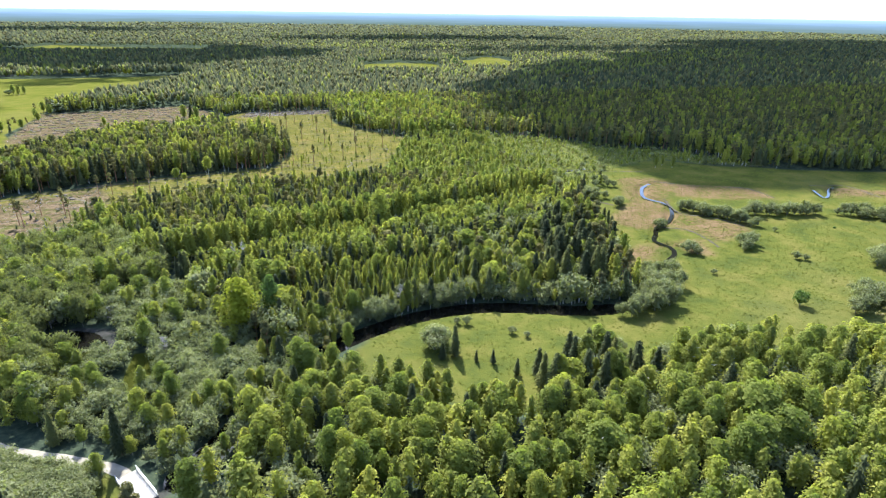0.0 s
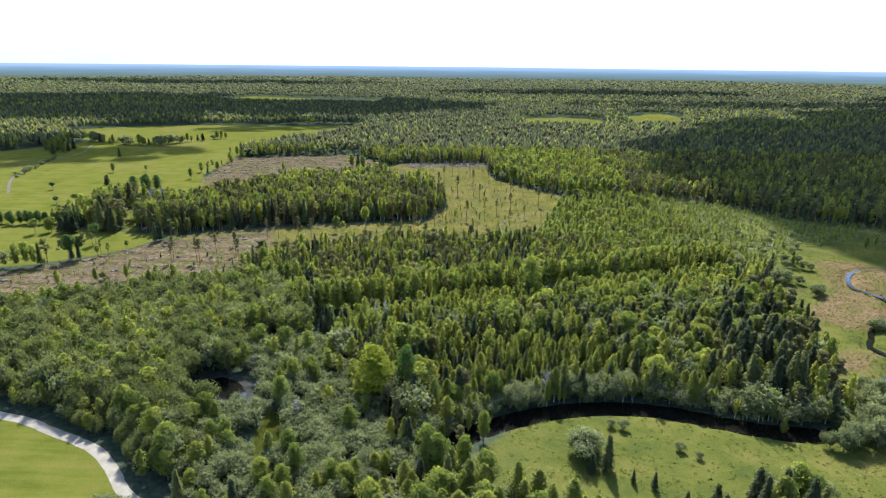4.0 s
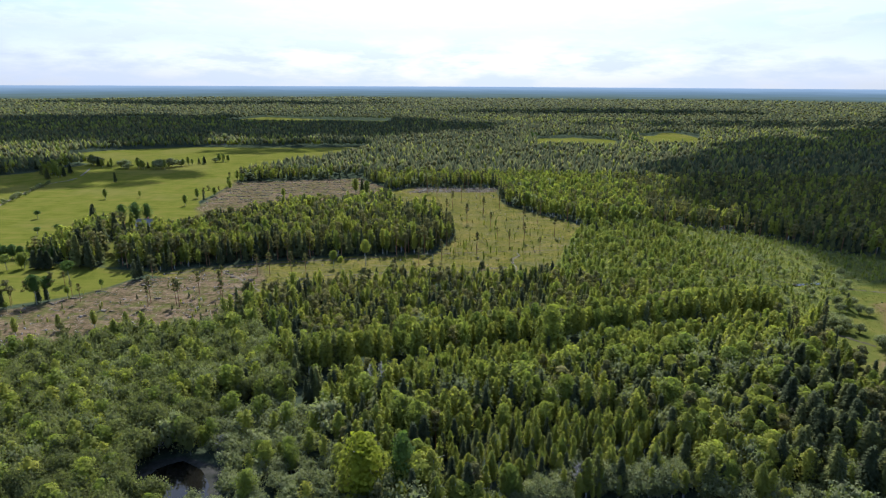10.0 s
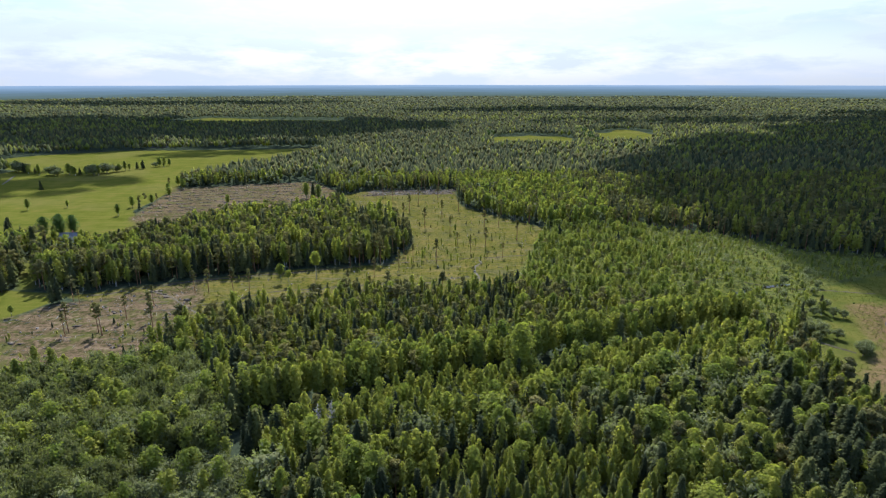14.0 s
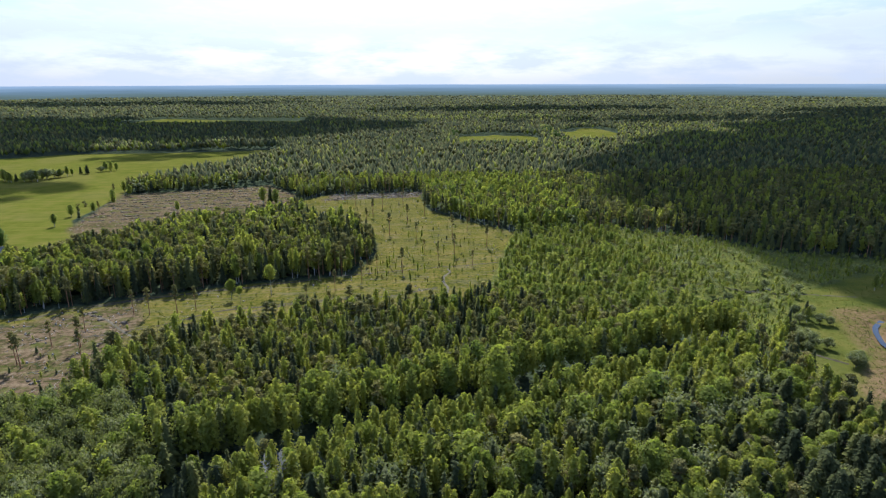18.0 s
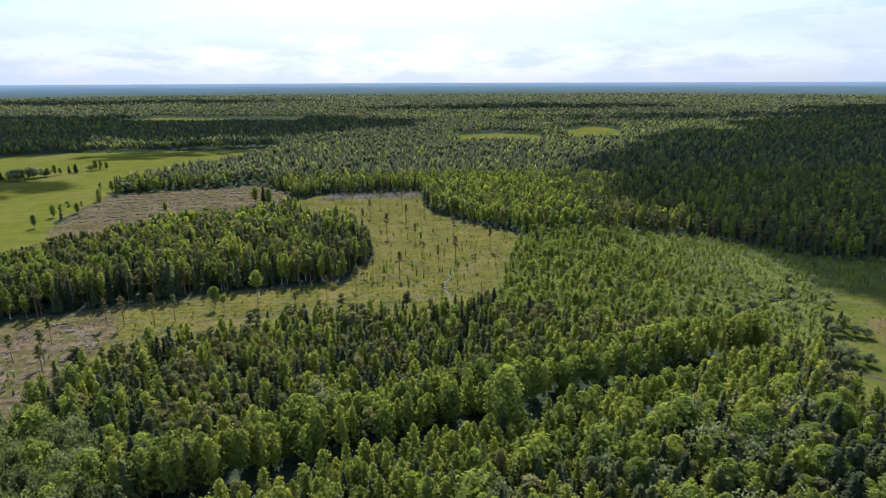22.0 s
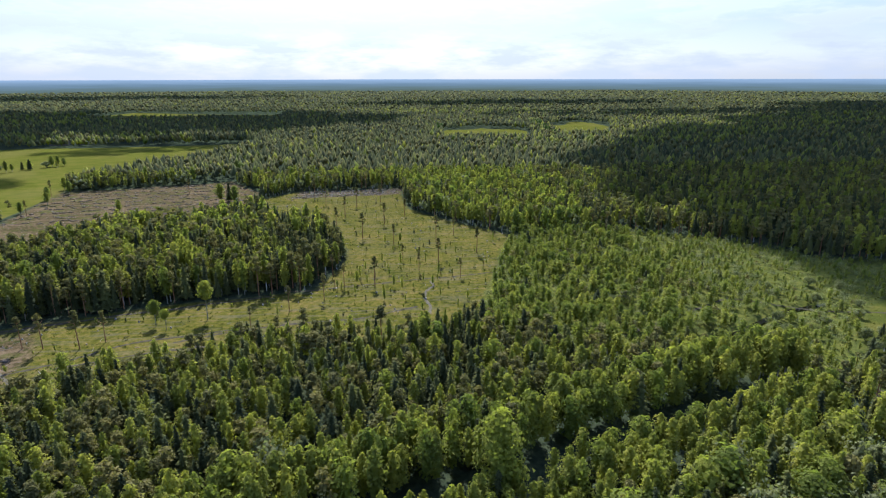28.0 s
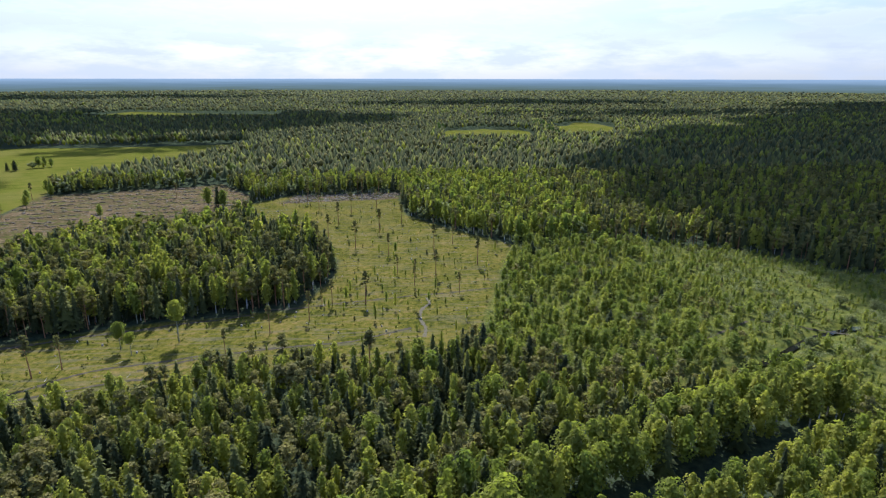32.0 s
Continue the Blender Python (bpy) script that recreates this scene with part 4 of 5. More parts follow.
def joined(name, rows, lod, label, stems=False):
    """Woods as one object a kind: crowns joined, trunks joined."""
    g = np.random.default_rng(len(rows) + lod)
    for ki, kind in enumerate(KINDS):
        r = [t for t in rows if t[4] == ki]
        if not r:
            continue
        a = np.array([t[:4] for t in r])
        gz = ground_z(a[:, 0], a[:, 1])
        protos = PROTO[kind, lod]
        pick = g.integers(0, len(protos), len(a))
        V, F, T, base = [], [], [], 0
        for pi, (pv, pf) in enumerate(protos):
            s = a[pick == pi]
            if not len(s):
                continue
            ang = g.random(len(s)) * 6.283
            ca, sa = np.cos(ang)[:, None], np.sin(ang)[:, None]
            hw = (s[:, 2] * s[:, 3])[:, None] * g.uniform(0.85, 1.15, (len(s), 1))
            x = (pv[None, :, 0] * ca - pv[None, :, 1] * sa) * hw + s[:, :1]
            y = (pv[None, :, 0] * sa + pv[None, :, 1] * ca) * hw + s[:, 1:2]
            z = pv[None, :, 2] * s[:, 2:3] + gz[pick == pi][:, None]
            V.append(np.stack([x, y, z], 2).reshape(-1, 3))
            F.append((pf[None] + (np.arange(len(s)) * len(pv))[:, None, None]).reshape(-1, 3) + base)
            T.append(np.repeat(g.random(len(s)), len(pv)))
            base += len(s) * len(pv)
        V, F, T = np.concatenate(V), np.concatenate(F), np.concatenate(T)
        root = tagged(new(name + "_" + kind), label[kind], "woodland", kind="stuff")
        tagged(child("crowns", mesh_from("crowns", V, F, [LEAF[kind]], floats={"tint": T}), root), kind="stuff")
        if stems and kind != "willow":
            tv, tf = STEM_LOW[kind]
            rim = np.zeros(len(a), bool)
            for p in (WOOD_A, MID, FORE, CLEARING, BOG):
                rim |= np.abs(sdf(p, a[:, 0], a[:, 1])) < 9
            a, gz = a[rim], gz[rim]
            if not len(a):
                continue
            S = tv[None] * a[:, None, 2:3] + np.stack([a[:, 0], a[:, 1], gz], 1)[:, None]
            tf2 = (tf[None] + (np.arange(len(a)) * len(tv))[:, None, None]).reshape(-1, 3)
            tagged(child("trunks", mesh_from("trunks", S.reshape(-1, 3), tf2, [BARK[kind]]), root), kind="stuff")


# single trees: one model a kind in a few forms, then copies
MODEL = {}


def tree_model(kind, form, leaf=None, shape=None):
    key = (kind, form, leaf.name if leaf else "", shape)
    if key not in MODEL:
        cv, cf = PROTO[shape or kind, 0][form]
        tv, tf = STEMS[kind][form % 3]
        MODEL[key] = (mesh_from("crown", cv, cf, [leaf or LEAF[kind]]), mesh_from("trunk", tv, tf, [BARK[kind]], smooth=True))
    return MODEL[key]


def stand_tree(kind, x, y, h, width=1.0, form=0, turn=0.0, label="", leaf=None, group="", shape=None):
    c, t = tree_model(kind, form, leaf, shape)
    root = new(NAMES[kind])
    z = float(ground_z(np.array([x]), np.array([y]))[0])
    root.matrix_world = Matrix.Translation((x, y, z)) @ Matrix.Rotation(turn, 4, "Z") @ Matrix.Diagonal((h * width, h * width, h, 1))
    child("trunk", t, root)
    child("crown", c, root)
    tagged(root, label or LABELS[kind], "bush" if kind == "willow" else "tree", group or {"willow": "willow bushes"}.get(kind, kind + " trees"))
    return root


def split_woods():
    """The trees nearest to the stream and the near wood stand alone, 200 a kind at most; the others are joined."""
    a = np.array([t[:2] for t in TREES])
    near = line_dist([(-60, 128), (0, 118), (60, 112), (110, 116)], a[:, 0], a[:, 1])
    bank = line_dist([(-10, 150), (60, 172), (115, 195)], a[:, 0], a[:, 1])
    d = np.minimum(near, bank)
    order = np.argsort(d)
    count, alone, rest = [0] * len(KINDS), [], []
    for i in order:
        t = TREES[i]
        if d[i] < 60 and t[2] > 3.4 and count[t[4]] < (70 if t[4] > 3 else 270):
            count[t[4]] += 1
            alone.append(t)
        else:
            rest.append(t)
    return alone, rest


ALONE, REST = split_woods()
g0 = np.random.default_rng(3)
for x, y, h, w, k in ALONE:
    stand_tree(KINDS[k], x, y, h, w * g0.uniform(0.9, 1.12), int(g0.integers(0, 5)), g0.random() * 6.28)

NEAR_LABEL = {"birch": "dense stand of young birch, bright yellow-green", "aspen": "stand of round-crowned aspen and alder",
              "spruce": "dark green pointed spruces standing close together", "pine": "slim pines with dull green crowns",
              "willow": "silvery grey-green willow thicket", "alder": "dense stand of olive green alder"}
FAR_LABEL = {"birch": "distant birch forest canopy", "aspen": "distant aspen canopy", "spruce": "distant dark spruce forest",
             "pine": "distant pine forest", "willow": "distant willow scrub", "alder": "distant alder wood"}
IS_NEAR = lambda t: t[2] > 3.2 and (t[1] < 345 and -170 < t[0] < 230 or t[1] < 440 and -40 < t[0] < 180 or t[1] < 425 and -230 < t[0] < -20)
SCRUB_LABEL = {"birch": "thin young birch scattered over boggy ground", "aspen": "airy young aspen scrub on boggy ground", "spruce": "small dark spruces on boggy ground",
               "pine": "small thin pines on boggy ground", "willow": "low grey-green willow scrub on boggy ground", "alder": "young alder on boggy ground"}
at = np.array([t[:2] for t in REST])
ON_BOG = inside(BOG, at[:, 0], at[:, 1]) & ~inside(MID, at[:, 0], at[:, 1])
joined("bog_scrub", [t for t, b in zip(REST, ON_BOG) if b], 4, SCRUB_LABEL, True)
REST = [t for t, b in zip(REST, ON_BOG) if not b]
joined("near_wood", [t for t in REST if IS_NEAR(t)], 1, NEAR_LABEL, True)
joined("middle_wood", [t for t in REST if not IS_NEAR(t)], 2, NEAR_LABEL, True)


def outer_woods():
    """The forest goes on behind and beside the flight."""
    g = np.random.default_rng(17)
    for x0, x1, y0, y1, step in ((-330, 330, -100, 230, 4.8), (-900, 900, -420, 640, 8.0)):
        x, y = jitter_grid(x0, x1, y0, y1, step, g)
        ok = ~in_sector(x, y) & ~open_ground(x, y)
        if step > 5:
            ok &= ~((np.abs(x) < 330) & (y > -100) & (y < 230))
        x, y = x[ok], y[ok]
        n = len(x)
        joined("outer_wood", list(zip(x, y, g.uniform(10, 14, n), np.full(n, 1.25 * step / 4.8), mixed(n, (0.42, 0.15, 0.28, 0.13, 0.02), g))), 3, FAR_LABEL)


outer_woods()


def far_woods():
    """Forest canopy to the horizon: crowns stand wider apart the farther they are."""
    g = np.random.default_rng(8)
    rows = []
    r = 560.0
    while r < 3880:
        step = max(4.8, r / 260)
        gap = step * (1.3 + 2.2 * min(1.0, (r - 560) / 1200))
        for a in np.arange(radians(-48), radians(56), step / r):
            rows.append((a + g.uniform(-0.5, 0.5) * step / r, r + g.uniform(-0.7, 0.7) * gap, step))
        r += gap
    p = np.array(rows)
    x, y, step = np.sin(p[:, 0]) * p[:, 1], np.cos(p[:, 0]) * p[:, 1], p[:, 2]
    ok = ~open_ground(x, y) & ~((y < 640) & (x > -650) & (x < 800)) & (y > 60)
    x, y, step = x[ok], y[ok], step[ok]
    big = np.sin(x * 0.004 + 2 * np.sin(y * 0.0031)) * np.cos(y * 0.0052 + np.sin(x * 0.003))
    n = len(x)
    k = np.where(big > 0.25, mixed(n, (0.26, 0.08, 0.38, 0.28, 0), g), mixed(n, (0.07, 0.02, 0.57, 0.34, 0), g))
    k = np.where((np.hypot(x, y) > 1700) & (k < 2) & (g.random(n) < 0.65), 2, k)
    h = g.uniform(9.5, 15.5, n)
    w = 1.3 * np.clip(step / 4.8, 1, 7) ** 0.9
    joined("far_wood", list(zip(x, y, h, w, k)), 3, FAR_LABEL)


far_woods()


def distance():
    """The farthest land: a plain glowing ring all round, as high as the horizon, its blue summer haze painted on."""
    k = Mat("painted_haze_glow")
    p = k.pos()
    sep = k.n("ShaderNodeSeparateXYZ")
    k.link(p, sep.inputs[0])
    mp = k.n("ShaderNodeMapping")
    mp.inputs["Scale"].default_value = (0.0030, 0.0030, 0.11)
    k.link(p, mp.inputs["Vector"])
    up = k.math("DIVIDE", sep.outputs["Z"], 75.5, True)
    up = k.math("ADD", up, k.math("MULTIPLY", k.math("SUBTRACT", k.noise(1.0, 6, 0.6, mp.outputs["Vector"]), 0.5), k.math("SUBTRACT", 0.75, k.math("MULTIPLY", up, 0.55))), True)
    # aerial haze painted into the emission, bluer and paler towards the top
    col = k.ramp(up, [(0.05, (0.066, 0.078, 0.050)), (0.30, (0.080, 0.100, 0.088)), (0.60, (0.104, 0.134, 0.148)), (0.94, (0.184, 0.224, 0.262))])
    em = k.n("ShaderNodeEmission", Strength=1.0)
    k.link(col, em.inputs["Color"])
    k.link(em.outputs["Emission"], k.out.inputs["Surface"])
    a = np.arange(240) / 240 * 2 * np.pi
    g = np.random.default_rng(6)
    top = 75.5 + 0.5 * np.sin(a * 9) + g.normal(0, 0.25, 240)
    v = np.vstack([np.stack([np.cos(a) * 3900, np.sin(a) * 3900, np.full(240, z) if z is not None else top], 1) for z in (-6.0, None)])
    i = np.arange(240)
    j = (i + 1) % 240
    tagged(new("backdrop", mesh_from("backdrop", v, np.stack([j, i, i + 240, j + 240], 1), [k.m])), "glowing backdrop of far forest land with painted blue haze", "distance", kind="structure")


distance()

# ---- single trees and bushes ----
TOP = {"yellow": "round tall tree with fresh yellow-green leaves by the thicket", "deep": "dense oval tree with deep green leaves",
       "lone": "lone bright green tree with bare stem on felled ground", "retained": "tall thin pine retained on the felled ground",
       "field": "small round tree standing alone in the hayfield", "meadow": "grey-green willow bush standing in the wet meadow",
       "river": "large silvery willow bush leaning over the river"}


def singles():
    g = np.random.default_rng(21)
    r = lambda: int(g.integers(0, 5))
    stand_tree("aspen", -27.5, 155, 20, 1.4, 1, 0.4, TOP["yellow"], YELLOW_LEAF)
    stand_tree("aspen", -18.5, 157, 19.5, 0.95, 2, 1.4, TOP["deep"], DARK_LEAF)
    stand_tree("aspen", 25.3, 237.2, 21, 1.2, 3, 2.0, "large round-crowned bright green tree rising from the birch row")
    for x, y, h, w in ((83, 92, 14, 1.75), (98, 83, 15, 1.9), (110, 86, 14, 1.6), (-6, 112, 13, 1.5), (4, 107, 12, 1.4)):
        stand_tree("aspen", x, y, h, w, r(), g.random() * 6, "broad round-crowned tree with fresh green leaves in the near wood")
    stand_tree("aspen", -64, 341, 15, 0.95, 0, 2.2, TOP["lone"], shape="standard")
    stand_tree("aspen", -81, 337, 10, 1.0, 4, 0.2, TOP["lone"], shape="standard")
    stand_tree("aspen", -76, 333, 8, 1.0, 1, 1.2, TOP["lone"], shape="standard")
    stand_tree("pine", 0, 321, 11, 1.3, 2, 1.0, "bushy young pine at the edge of the clearing")
    # pines left standing
    for x, y, h in ((-27, 469, 12), (-11, 448, 13), (1, 479, 12), (6, 434, 10), (29, 437, 13), (27, 400, 11), (48, 415, 12), (17, 389, 8),
                    (-3, 370, 12), (-16, 371, 9), (35, 379, 8), (-23, 356, 10), (-22, 385, 9), (10, 405, 7), (18, 405, 6), (-93, 325, 10),
                    (-99, 320, 12), (-111, 321, 11), (-24, 500, 12), (-40, 540, 11), (-18, 530, 12), (-2, 545, 11), (-50, 560, 12), (14, 500, 10),
                    (-35, 345, 9), (40, 450, 9), (-46, 330, 8)):
        stand_tree("pine", x, y, h * 1.15, 1.05, r(), g.random() * 6, TOP["retained"], group="retained pines", shape="retained")
    for x, y, h in ((-150, 274, 9), (-139, 278, 11), (-124, 291, 11), (-165, 309, 6), (-204, 277, 8), (-211, 269, 8), (-206, 297, 7), (-231, 526, 9),
                    (-149, 591, 10), (-249, 590, 11), (-118, 322, 10), (-130, 306, 9)):
        stand_tree("pine", x, y, h * 1.15, 1.05, r(), g.random() * 6, TOP["retained"], group="retained pines", shape="retained")
    for x, y, h in ((-159, 250, 8), (-143, 247, 9), (-119, 245, 8), (-172, 247, 7), (-128, 240, 9), (-185, 240, 8), (-108, 252, 8)):
        stand_tree("birch", x, y, h, 1.3, r(), g.random() * 6, "young birch on the rim of the felled strip")
    # hayfield and its hedges
    for x, y, h in ((-325, 510, 9), (-244, 576, 10), (-238, 532, 8), (-243, 489, 9), (-247, 518, 9),
                    (-253, 617, 10), (-248, 321, 9), (-239, 322, 8), (-174, 528, 9), (-300, 520, 6), (-236, 560, 9), (-241, 600, 10),
                    (-115, 552, 14), (-104, 548, 13)):
        stand_tree("aspen", x, y, h, 1.35, r(), g.random() * 6, TOP["field"])
    for x, y, h in ((-367, 590, 11), (-222, 352, 19), (-227, 358, 20), (-232, 366, 20), (-229, 348, 17), (-255, 348, 11), (-236, 386, 18), (-110, 557, 14)):
        stand_tree("spruce", x, y, h, 1.15, r(), g.random() * 6, "tall dark spruce beside the hayfield")
    for x, y in smooth_line([(-300, 336), (-275, 337), (-255, 342), (-240, 341)], 2.3):
        stand_tree("aspen", x + g.normal(0, 0.8), y + g.normal(0, 1.6), g.uniform(6.5, 9.0), 1.5, r(), g.random() * 6, "rounded dark hedge tree between two hayfields", DARK_LEAF, group="hedge")
    stand_tree("willow", -228, 338, 9.5, 0.95, 1, 0.5, "large rounded dark bush at the end of the hedge", DARK_LEAF)
    for x, y, h in ((-240, 321, 11), (-236, 321, 12), (-234, 323, 10.5)):
        stand_tree("spruce", x, y, h, 1.75, r(), g.random() * 6, "broad dark spruce standing in the hayfield")
    for x, y, h, w in ((-247, 322, 9, 1.5), (-254, 318, 9, 1.5), (-202, 273, 14, 1.15), (-200, 278, 12, 1.2), (-208, 303, 11.5, 1.25), (-193, 281, 6, 1.2), (-185, 294, 5, 1.2), (-207, 262, 5, 1.2)):
        stand_tree("aspen", x, y, h, w, r(), g.random() * 6, "leafy tree with a clear stem at the hayfield's edge", DARK_LEAF if h > 11 else None, group="hayfield trees", shape="standard")
    for x, y, h in ((-327, 434, 6), (-292, 389, 5.5), (-283, 396, 6)):
        stand_tree("aspen", x, y, h, 2.0, r(), g.random() * 6, "low wide-crowned fruit tree standing in the hayfield", DARK_LEAF, group="orchard trees", shape="standard")
    for x, y, h in ((-213, 272, 7), (-193, 284, 8), (-184, 277, 9), (-151, 278, 13), (-136, 275, 13), (-118, 280, 12), (-135, 292, 11)):
        stand_tree("pine", x, y, h, 1.1, r(), g.random() * 6, TOP["retained"], group="retained pines", shape="retained")
    for x, y, h in ((-219, 326, 19), (-215, 329, 17), (-223, 334, 20), (-211, 324, 16), (-228, 342, 19), (-221, 345, 18), (-262, 404, 19), (-258, 397, 18), (-267, 410, 17)):
        stand_tree("spruce", x, y, h, 1.15, r(), g.random() * 6, "tall dark spruce beside the hayfield")
    for x, y, h in ((-256, 425, 14), (-248, 429, 15), (-241, 431, 14), (-252, 433, 13)):
        stand_tree("aspen", x, y, h, 1.4, r(), g.random() * 6, "dense dark green broadleaf tree beside the farmhouse", DARK_LEAF)
    for i in range(16):
        t = i / 15
        stand_tree("willow", -392 - 36 * t + g.normal(0, 2), 476 + 100 * t + g.normal(0, 3), g.uniform(2.5, 5), 1.2, r(), g.random() * 6,
                   "rounded hedge bush along the farm track", group="hedge")
    for i in range(34):
        t = g.random()
        stand_tree(("aspen", "birch", "spruce")[i % 3], -440 - 66 * t + g.normal(0, 5), 604 + 74 * t + g.normal(0, 9), g.uniform(9, 13), 1.5, r(), g.random() * 6,
                   "tree in the small copse at the field's end", group="copse")
    for x, y in smooth_line([(-480, 715), (-438, 692), (-405, 685), (-375, 688), (-350, 728), (-325, 758)], 5.2):
        i = int(g.integers(0, 5))
        stand_tree(("aspen", "birch", "willow", "aspen", "spruce")[i], x + g.normal(0, 2), y + g.normal(0, 3), g.uniform(6, 13), 1.5, r(), g.random() * 6,
                   "tree in a row across the far hayfields", group="far tree row")
    for x, y in smooth_line([(244, 960), (250, 1040), (262, 1120), (276, 1190)], 14.0) + smooth_line([(76, 1010), (84, 1080), (92, 1140)], 18.0):
        stand_tree("aspen", x + g.normal(0, 5), y + g.normal(0, 5), g.uniform(10, 15), 1.7, r(), g.random() * 6, "dense round tree between distant fields", DARK_LEAF, group="far field trees")
    # low bushes on the roadside
    verge = [p for p in ROAD_S if -80 < p[0] < -49]
    for i in range(84):
        px, py = verge[int(g.integers(0, len(verge)))]
        o = g.uniform(4.2, 15)
        stand_tree("willow", px - 0.5 * o + g.normal(0, 1.5), py - 0.86 * o, g.uniform(3.2, 4.8) + 0.2 * o, 1.05, r(), g.random() * 6, "low grey-green bush on the grassy road verge", group="roadside bushes")
    stand_tree("aspen", -52, 98, 8, 1.0, 2, 0.0, "slim bright green tree beside the bridge")
    # river willows and meadow bushes
    for x, y, h in ((123, 158, 7), (119, 164, 7.5), (126, 166, 7), (115, 153, 6), (129, 160, 6), (122, 171, 6), (109, 150, 5.5), (104, 147, 5),
                    (127, 173, 5), (117, 147, 4.5), (132, 170, 6)):
        stand_tree("willow", x, y, h * 1.3, 0.85, r(), g.random() * 6, TOP["river"], group="river willows")
    for x, y, h in ((150, 168, 1.6), (195, 175, 2.4), (198, 173, 2.0), (184, 191, 4.5), (188, 194, 4), (181, 188, 3.5), (153, 190, 4), (156, 187, 3),
                    (159, 221, 4), (162, 224, 3), (203, 220, 4), (198, 232, 4), (193, 238, 4), (185, 243, 4), (207, 214, 3.5), (200, 226, 4.5),
                    (190, 232, 3.5), (230, 232, 3), (236, 229, 3.5), (224, 234, 3), (250, 224, 3), (154, 254, 4), (211, 206, 1.6), (223, 162, 5),
                    (227, 165, 5.5), (231, 160, 5), (186, 134, 5.5), (190, 138, 6), (182, 130, 5), (194, 133, 5.5), (198, 138, 4.5), (278, 210, 5),
                    (272, 214, 4), (284, 206, 4.5), (56, 140, 1.8), (43, 148, 2.2), (40, 149, 1.8), (30, 136, 6), (33, 139, 4), (60, 137, 1.5),
                    (158, 258, 3), (160, 292, 3), (72, 128, 3), (78, 127, 2.6), (84, 124, 3.4), (150, 280, 3), (146, 268, 2.6), (170, 300, 3)):
        stand_tree("willow", x, y, h * 1.5, 1.1, r(), g.random() * 6, TOP["meadow"], group="meadow willows")
        if h > 3.2:
            a = g.random() * 6.283
            stand_tree("willow", x + 3.4 * math.cos(a), y + 2.4 * math.sin(a), h * g.uniform(0.85, 1.35), 1.1, r(), g.random() * 6, TOP["meadow"], group="meadow willows")
    for row in (((186, 244), (191, 235), (197, 229), (204, 221)), ((206, 228), (220, 229.5), (229, 227.5), (241, 225), (249, 223)), ((262, 220), (272, 218), (279, 212), (290, 206))):
        for x, y in smooth_line(row, 2.6):
            stand_tree("willow", x + g.normal(0, 1.0), y + g.normal(0, 1.2), g.uniform(3.5, 8.0), 1.0, r(), g.random() * 6, "grey-green willow bush in a row across the meadow", group="meadow willow row")
    for x, y, h in ((100, 143, 7), (97, 144, 5.5), (104, 145, 7.5), (110, 145, 9.5), (114, 149, 10.5), (118, 150, 9.5), (112, 153, 9), (117, 156, 10)):
        stand_tree("willow", x, y, h, 0.9, r(), g.random() * 6, TOP["river"], group="river willows")
    for x, y, h in ((55, 111, 12), (57, 108, 13.5), (55.5, 116, 10), (68, 115, 13), (66, 119.5, 12), (71, 118, 13.5), (75, 107, 12), (81, 108, 14), (86.5, 107, 12),
                    (72.5, 93, 12), (63, 97, 11.5), (48.5, 94, 11), (40.5, 127, 4), (45, 125, 5), (50, 118, 6), (116, 97, 12), (124, 104, 11)):
        stand_tree("spruce", x, y, h, 1.15, r(), g.random() * 6, "dark spruce among bright birches near the meadow")
    for x, y, h in ((146, 273, 5), (149, 270, 5.5), (151, 276, 4.5), (154, 268, 4), (138, 297, 4.5), (135, 295, 5), (167, 290, 4), (170, 288, 3.5), (163, 300, 4), (176, 318, 3.2),
                    (158, 312, 3.4), (183, 326, 3.5), (130, 300, 4.5), (144, 318, 3.6), (171, 334, 4.2), (190, 345, 4.5), (182, 352, 4), (160, 348, 3.6), (128, 284, 5)):
        stand_tree("willow", x, y, h * 1.2, 1.0, r(), g.random() * 6, "grey-green willow bush beside a drain in the bog", group="bog willows")
    stand_tree("willow", 164, 139, 6.2, 0.95, 2, 1.0, "dark green round bush alone in the meadow", DARK_LEAF)
    stand_tree("spruce", 35, 131, 11, 1.1, 1, 0.3, "single dark spruce at the edge of the meadow")
    stand_tree("spruce", 31, 130, 6, 1.2, 2, 0.3, "small dark spruce at the edge of the meadow")
    for x, y, h in ((88, 150.5, 6), (244, 226, 7.5), (232, 324, 9), (220, 325, 8), (163, 292, 7), (228, 330, 7), (99, 157, 7)):
        stand_tree("birch", x, y, h, 1.3, r(), g.random() * 6, "small birch standing in the wet meadow")
    stand_tree("spruce", 165, 296, 8, 1.2, 0, 0.0, "small spruce among the bog bushes")


singles()


